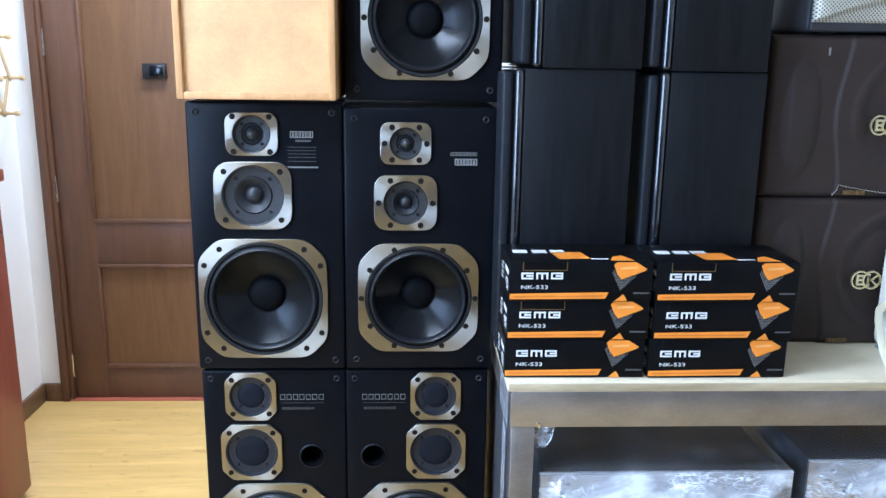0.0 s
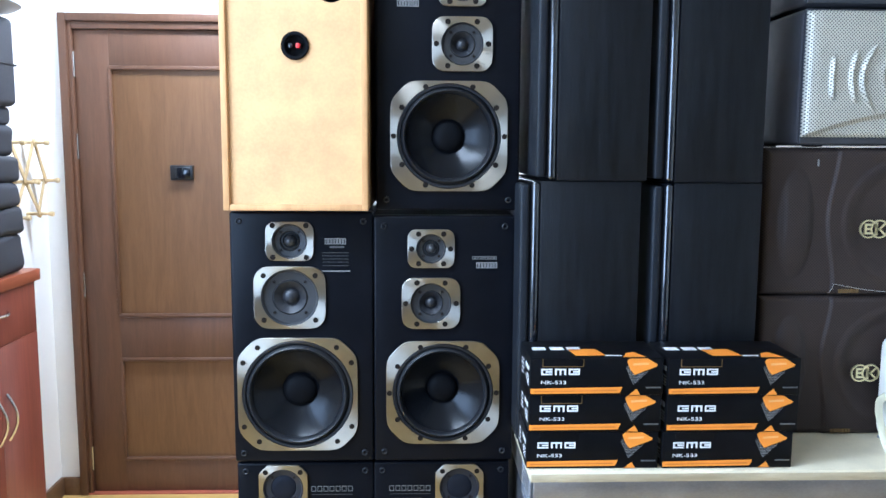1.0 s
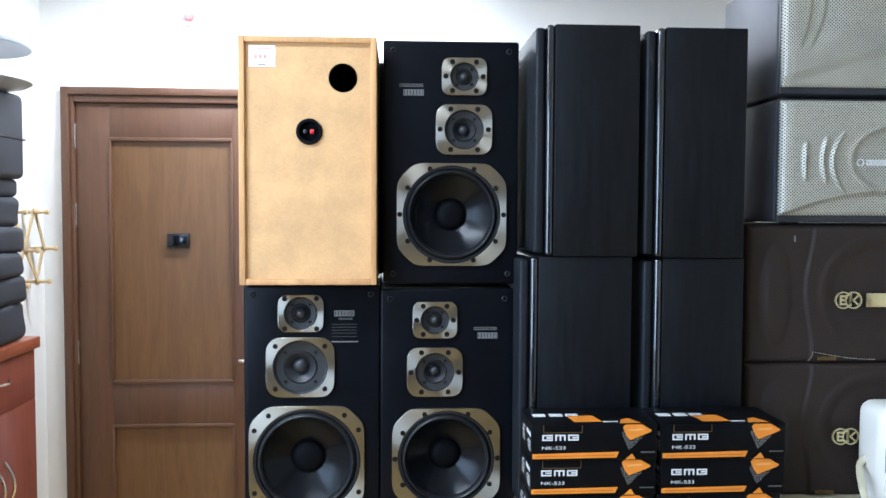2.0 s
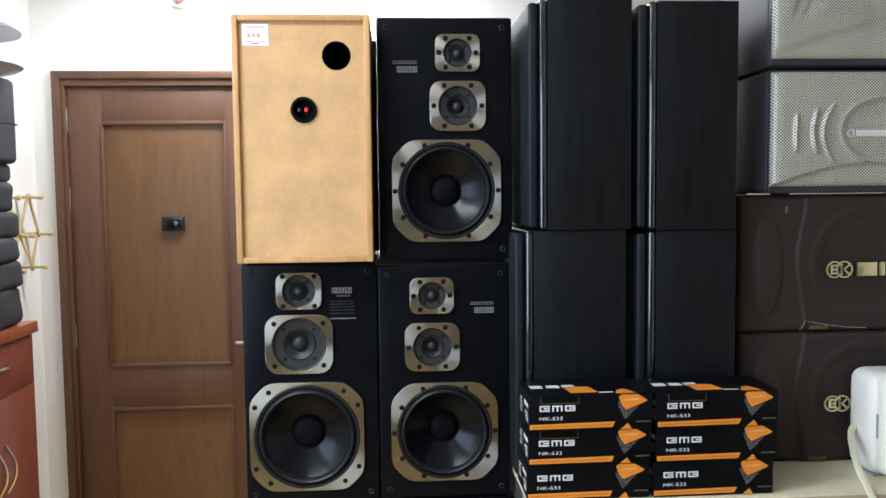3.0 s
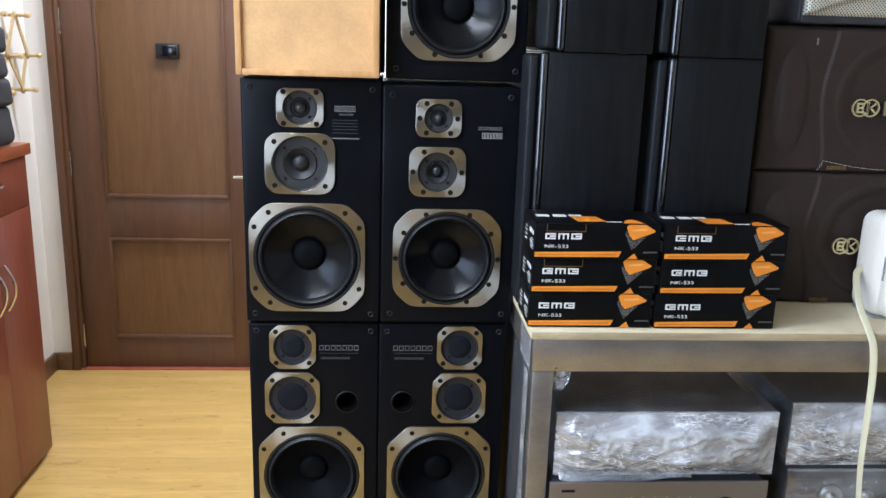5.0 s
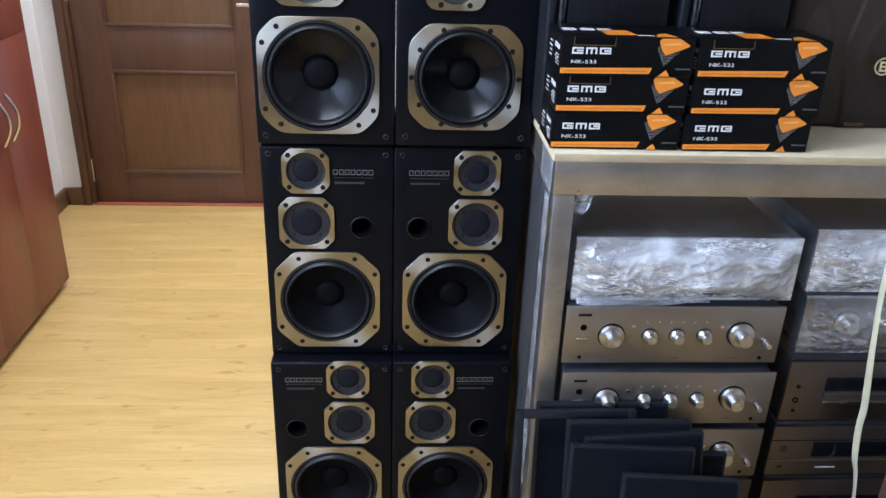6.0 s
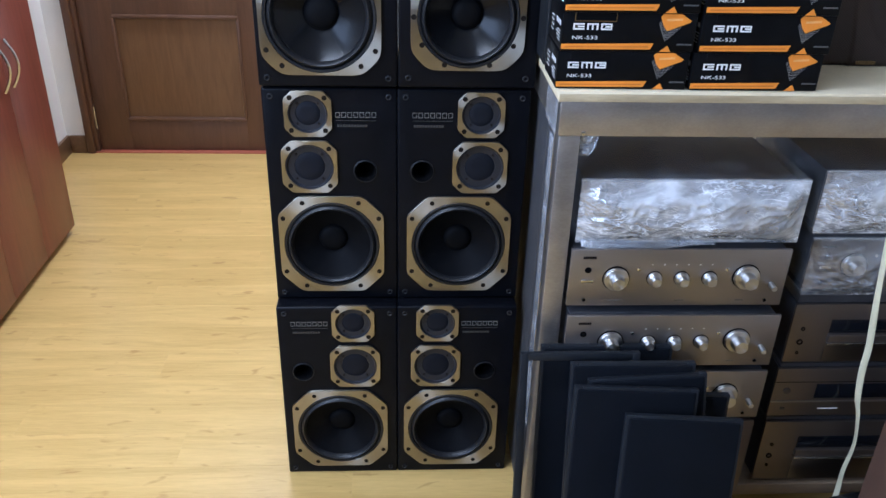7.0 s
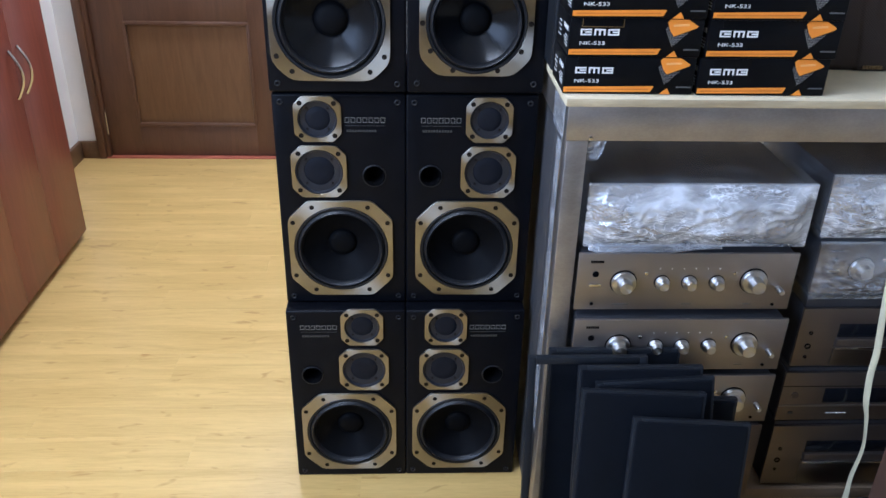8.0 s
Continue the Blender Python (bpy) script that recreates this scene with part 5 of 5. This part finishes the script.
part("carton_flap", boxed(0.002, 0.398, 0.0, 0.08, 0.500, 0.505, 0.001), M["carton_brown"], ct)
bm = bmesh.new()
bmesh.ops.create_icosphere(bm, subdivisions=4, radius=0.1)
for v in bm.verts:
    n = noise.ridged_multi_fractal(v.co * 11, 1.0, 2.0, 3, 1.0, 2.0, noise_basis='PERLIN_ORIGINAL')
    v.co = Vector((v.co.x * 1.2, v.co.y * 0.8, max(-0.085, v.co.z * 0.9))) * (0.88 + 0.10 * n)
solid("plastic_bag", bm, M["black_plastic"], "crumpled black plastic bag on the floor", "bag", m=pose(1.075, 1.47, 0.078))

# ---------------------------------------------------------------- the red cabinet and what is piled on it
cb = thing("storage_cabinet", "cherry red veneer cabinet with drawers and doors", "cabinet")
CX0, CX1, CY0, CY1, CT = X0 + 0.016, -1.196, 2.02, 3.088, 1.178
part("carcass", boxed(CX0, CX1 - 0.019, CY0, CY1, 0.032, CT - 0.040, 0.002), M["cherry"], cb)
part("plinth", boxed(CX0 + 0.005, CX1 - 0.032, CY0 + 0.01, CY1 - 0.03, 0.0, 0.0325), M["cherry_top"], cb, "recessed plinth")
part("top_board", boxed(CX0 - 0.002, CX1 + 0.012, CY0 - 0.01, CY1 + 0.022, CT - 0.040, CT, 0.004), M["cherry_top"], cb, "thick cherry red top board")


def arc_handle(y, z0, z1, parent):
    bm = tube(bmesh.new(), [(CX1 + 0.002 + 0.030 * math.sin(math.pi * i / 10), y, z0 + (z1 - z0) * i / 10) for i in range(11)], 0.0048, 8)
    return part("handle", bm, M["chrome"], parent, "bowed satin steel handle")


for y0, y1 in ((2.022, 2.538), (2.542, 3.086)):
    ym = (y0 + y1) / 2
    for z0, z1 in ((0.962, CT - 0.044),):
        dr = part("drawer", boxed(CX1 - 0.0185, CX1, y0 + 0.0004, y1 - 0.0004, z0, z1, 0.0008), M["cherry"], cb, "cherry red drawer front")
        bm = tube(bmesh.new(), [(CX1 + 0.002 + 0.026 * math.sin(math.pi * i / 10), y1 - 0.318 + 0.12 * i / 10, (z0 + z1) / 2 + 0.018) for i in range(11)], 0.0048, 8)
        part("handle", bm, M["chrome"], dr, "bowed satin steel handle")
for y0, y1, hy in ((2.022, 2.27, 2.245), (2.271, 2.5395, 2.30), (2.5405, 2.8155, 2.784), (2.8165, 3.086, 2.850)):
    dr = part("cabinet_door", boxed(CX1 - 0.0185, CX1, y0 + 0.0001, y1 - 0.0001, 0.030, 0.9605, 0.0003), M["cherry"], cb, "cherry red cabinet door")
    arc_handle(hy, 0.648, 0.802, dr)


def soft_slab(name, label, x0, x1, y0, y1, z0, z1, seed, amp, material, group):
    bm = boxed(x0, x1, y0, y1, z0, z1, min(0.022, (z1 - z0) * 0.3), 4)
    bmesh.ops.subdivide_edges(bm, edges=[e for e in bm.edges if e.calc_length() > 0.06], cuts=7, use_grid_fill=True)
    for v in bm.verts:
        d = noise.noise_vector(v.co * 13 + Vector((seed, 0, 0)))
        f = min(1.0, (v.co.z - z0) / 0.02 + 0.1)
        v.co += Vector((d.x * amp, d.y * amp, d.z * amp * 0.5 * f))
    return solid(name, bm, M[material], label, "bag", group=group)


zz = CT + 0.001
for i, (h, xr, yr) in enumerate(((0.130, -1.202, 3.045), (0.094, -1.196, 3.035), (0.084, -1.192, 3.03), (0.088, -1.198, 3.03), (0.104, -1.205, 3.02), (0.062, -1.208, 3.02))):
    soft_slab("folded_bag", "soft black fabric bag folded flat in a pile", X0 + 0.022, xr, 2.45, yr, zz, zz + h, i * 7.3, 0.012, "bag", "pile of black bags")
    zz += h - 0.002
hb = thing("black_case", "smooth black hard case on the pile of bags", "case")
part("shell", boxed(X0 + 0.03, -1.185, 2.5, 3.02, zz, 2.014, 0.022, 4), M["bag"], hb)
part("seam_band", boxed(X0 + 0.028, -1.183, 2.498, 3.022, 1.86, 1.866, 0.002), M["rubber"], hb)
dish = thing("plastic_dish", "pale grey plastic dish on the black case", "dish", pose(-1.36, 2.86, 2.015))
dm = bmesh.new()
lathe(dm, [(0, 0.0), (0.16, 0.0), (0.235, 0.016), (0.252, 0.026), (0.250, 0.029), (0.232, 0.021), (0.16, 0.005), (0, 0.005)], 56)
bmesh.ops.rotate(dm, verts=dm.verts[:], matrix=Matrix.Rotation(radians(90), 3, 'X'))
part("bowl", dm, M["dish"], dish)
dm = bmesh.new()
lathe(dm, [(0, 0.0), (0.045, 0.0), (0.03, 0.05), (0.03, 0.145), (0.05, 0.150), (0, 0.150)], 24)
bmesh.ops.rotate(dm, verts=dm.verts[:], matrix=Matrix.Rotation(radians(90), 3, 'X'))
part("stem", dm, M["dish"], dish, "", (0, 0, 0.004))
dm = bmesh.new()
lathe(dm, [(0, 0.145), (0.15, 0.147), (0.225, 0.139), (0.250, 0.130), (0.252, 0.134), (0.228, 0.150), (0.15, 0.164), (0, 0.167)], 56)
bmesh.ops.rotate(dm, verts=dm.verts[:], matrix=Matrix.Rotation(radians(90), 3, 'X'))
part("upper_plate", dm, M["dish"], dish, "pale grey upper plate", (0, 0, 0.004))

# folding wooden peg rack on the side wall
rk = thing("peg_rack", "pale wooden folding peg rack on the white wall", "coat rack")
RX = X0 + 0.052
nodes = {(0, 1): (3.705, 1.615), (1, 0): (3.79, 1.456), (0, -1): (3.72, 1.318), (-1, 0): (3.61, 1.456), (-2, 1): (3.50, 1.615), (-2, -1): (3.51, 1.318)}


def slat(a, b, dx):
    (ya, za), (yb, zb) = nodes[a], nodes[b]
    bm = boxed(-0.003, 0.003, -0.011, 0.011, -0.014, math.hypot(yb - ya, zb - za) + 0.014, 0.003)
    ob = part("slat", bm, M["peg_wood"], rk, "flat pale wood slat", (RX + dx, ya, za))
    ob.rotation_euler = (-math.atan2(yb - ya, zb - za), 0, 0)


slat((0, 1), (1, 0), 0.0035)
slat((0, -1), (1, 0), -0.0035)
slat((-1, 0), (0, 1), -0.0035)
slat((-1, 0), (0, -1), 0.0035)
slat((-2, 1), (-1, 0), 0.0035)
slat((-2, -1), (-1, 0), -0.0035)
for y, z in nodes.values():
    bm = lathe(bmesh.new(), [(0.0, -0.052), (0.007, -0.052), (0.007, 0.030), (0.006, 0.038), (0.0095, 0.044), (0.0115, 0.052), (0.0095, 0.060), (0, 0.063)], 16)
    bmesh.ops.rotate(bm, verts=bm.verts[:], matrix=Matrix.Rotation(radians(-90), 3, 'Z'))
    part("peg", bm, M["peg_wood"], rk, "turned wooden peg", (RX, y, z))

# ---------------------------------------------------------------- floor planks
PWID, PLEN = 0.1265, 1.21
plank_mesh = None
row, y = 0, 0.02
while y < Y1 - 0.005:
    wd = min(PWID, Y1 - y)
    x = X0 - 0.001 - (0.37 * row % 1.0) * PLEN
    while x < X1:
        xa, xb = max(x, X0), min(x + PLEN, X1 - 0.001)
        if xb - xa > 0.06:
            full = abs(xb - xa - PLEN) < 1e-6 and abs(wd - PWID) < 1e-6
            if full and plank_mesh is not None:
                me = plank_mesh
            else:
                bm = boxed(0.0, xb - xa, 0.0001, wd - 0.0001, -0.008, 0.0, 0.0003, 1)
                me = finish(bm, "plank", M["floor"])
                if full:
                    plank_mesh = me
            ob = new("plank", me)
            ob.parent = floor
            ob.location = (xa, y, 0)
        x += PLEN
    y += wd
    row += 1
solid("floor_rest", boxed(X0, X1, Y0, 0.02, -0.008, 0.0), M["floor"], "honey laminate floor behind the camera", "floor", "structure")
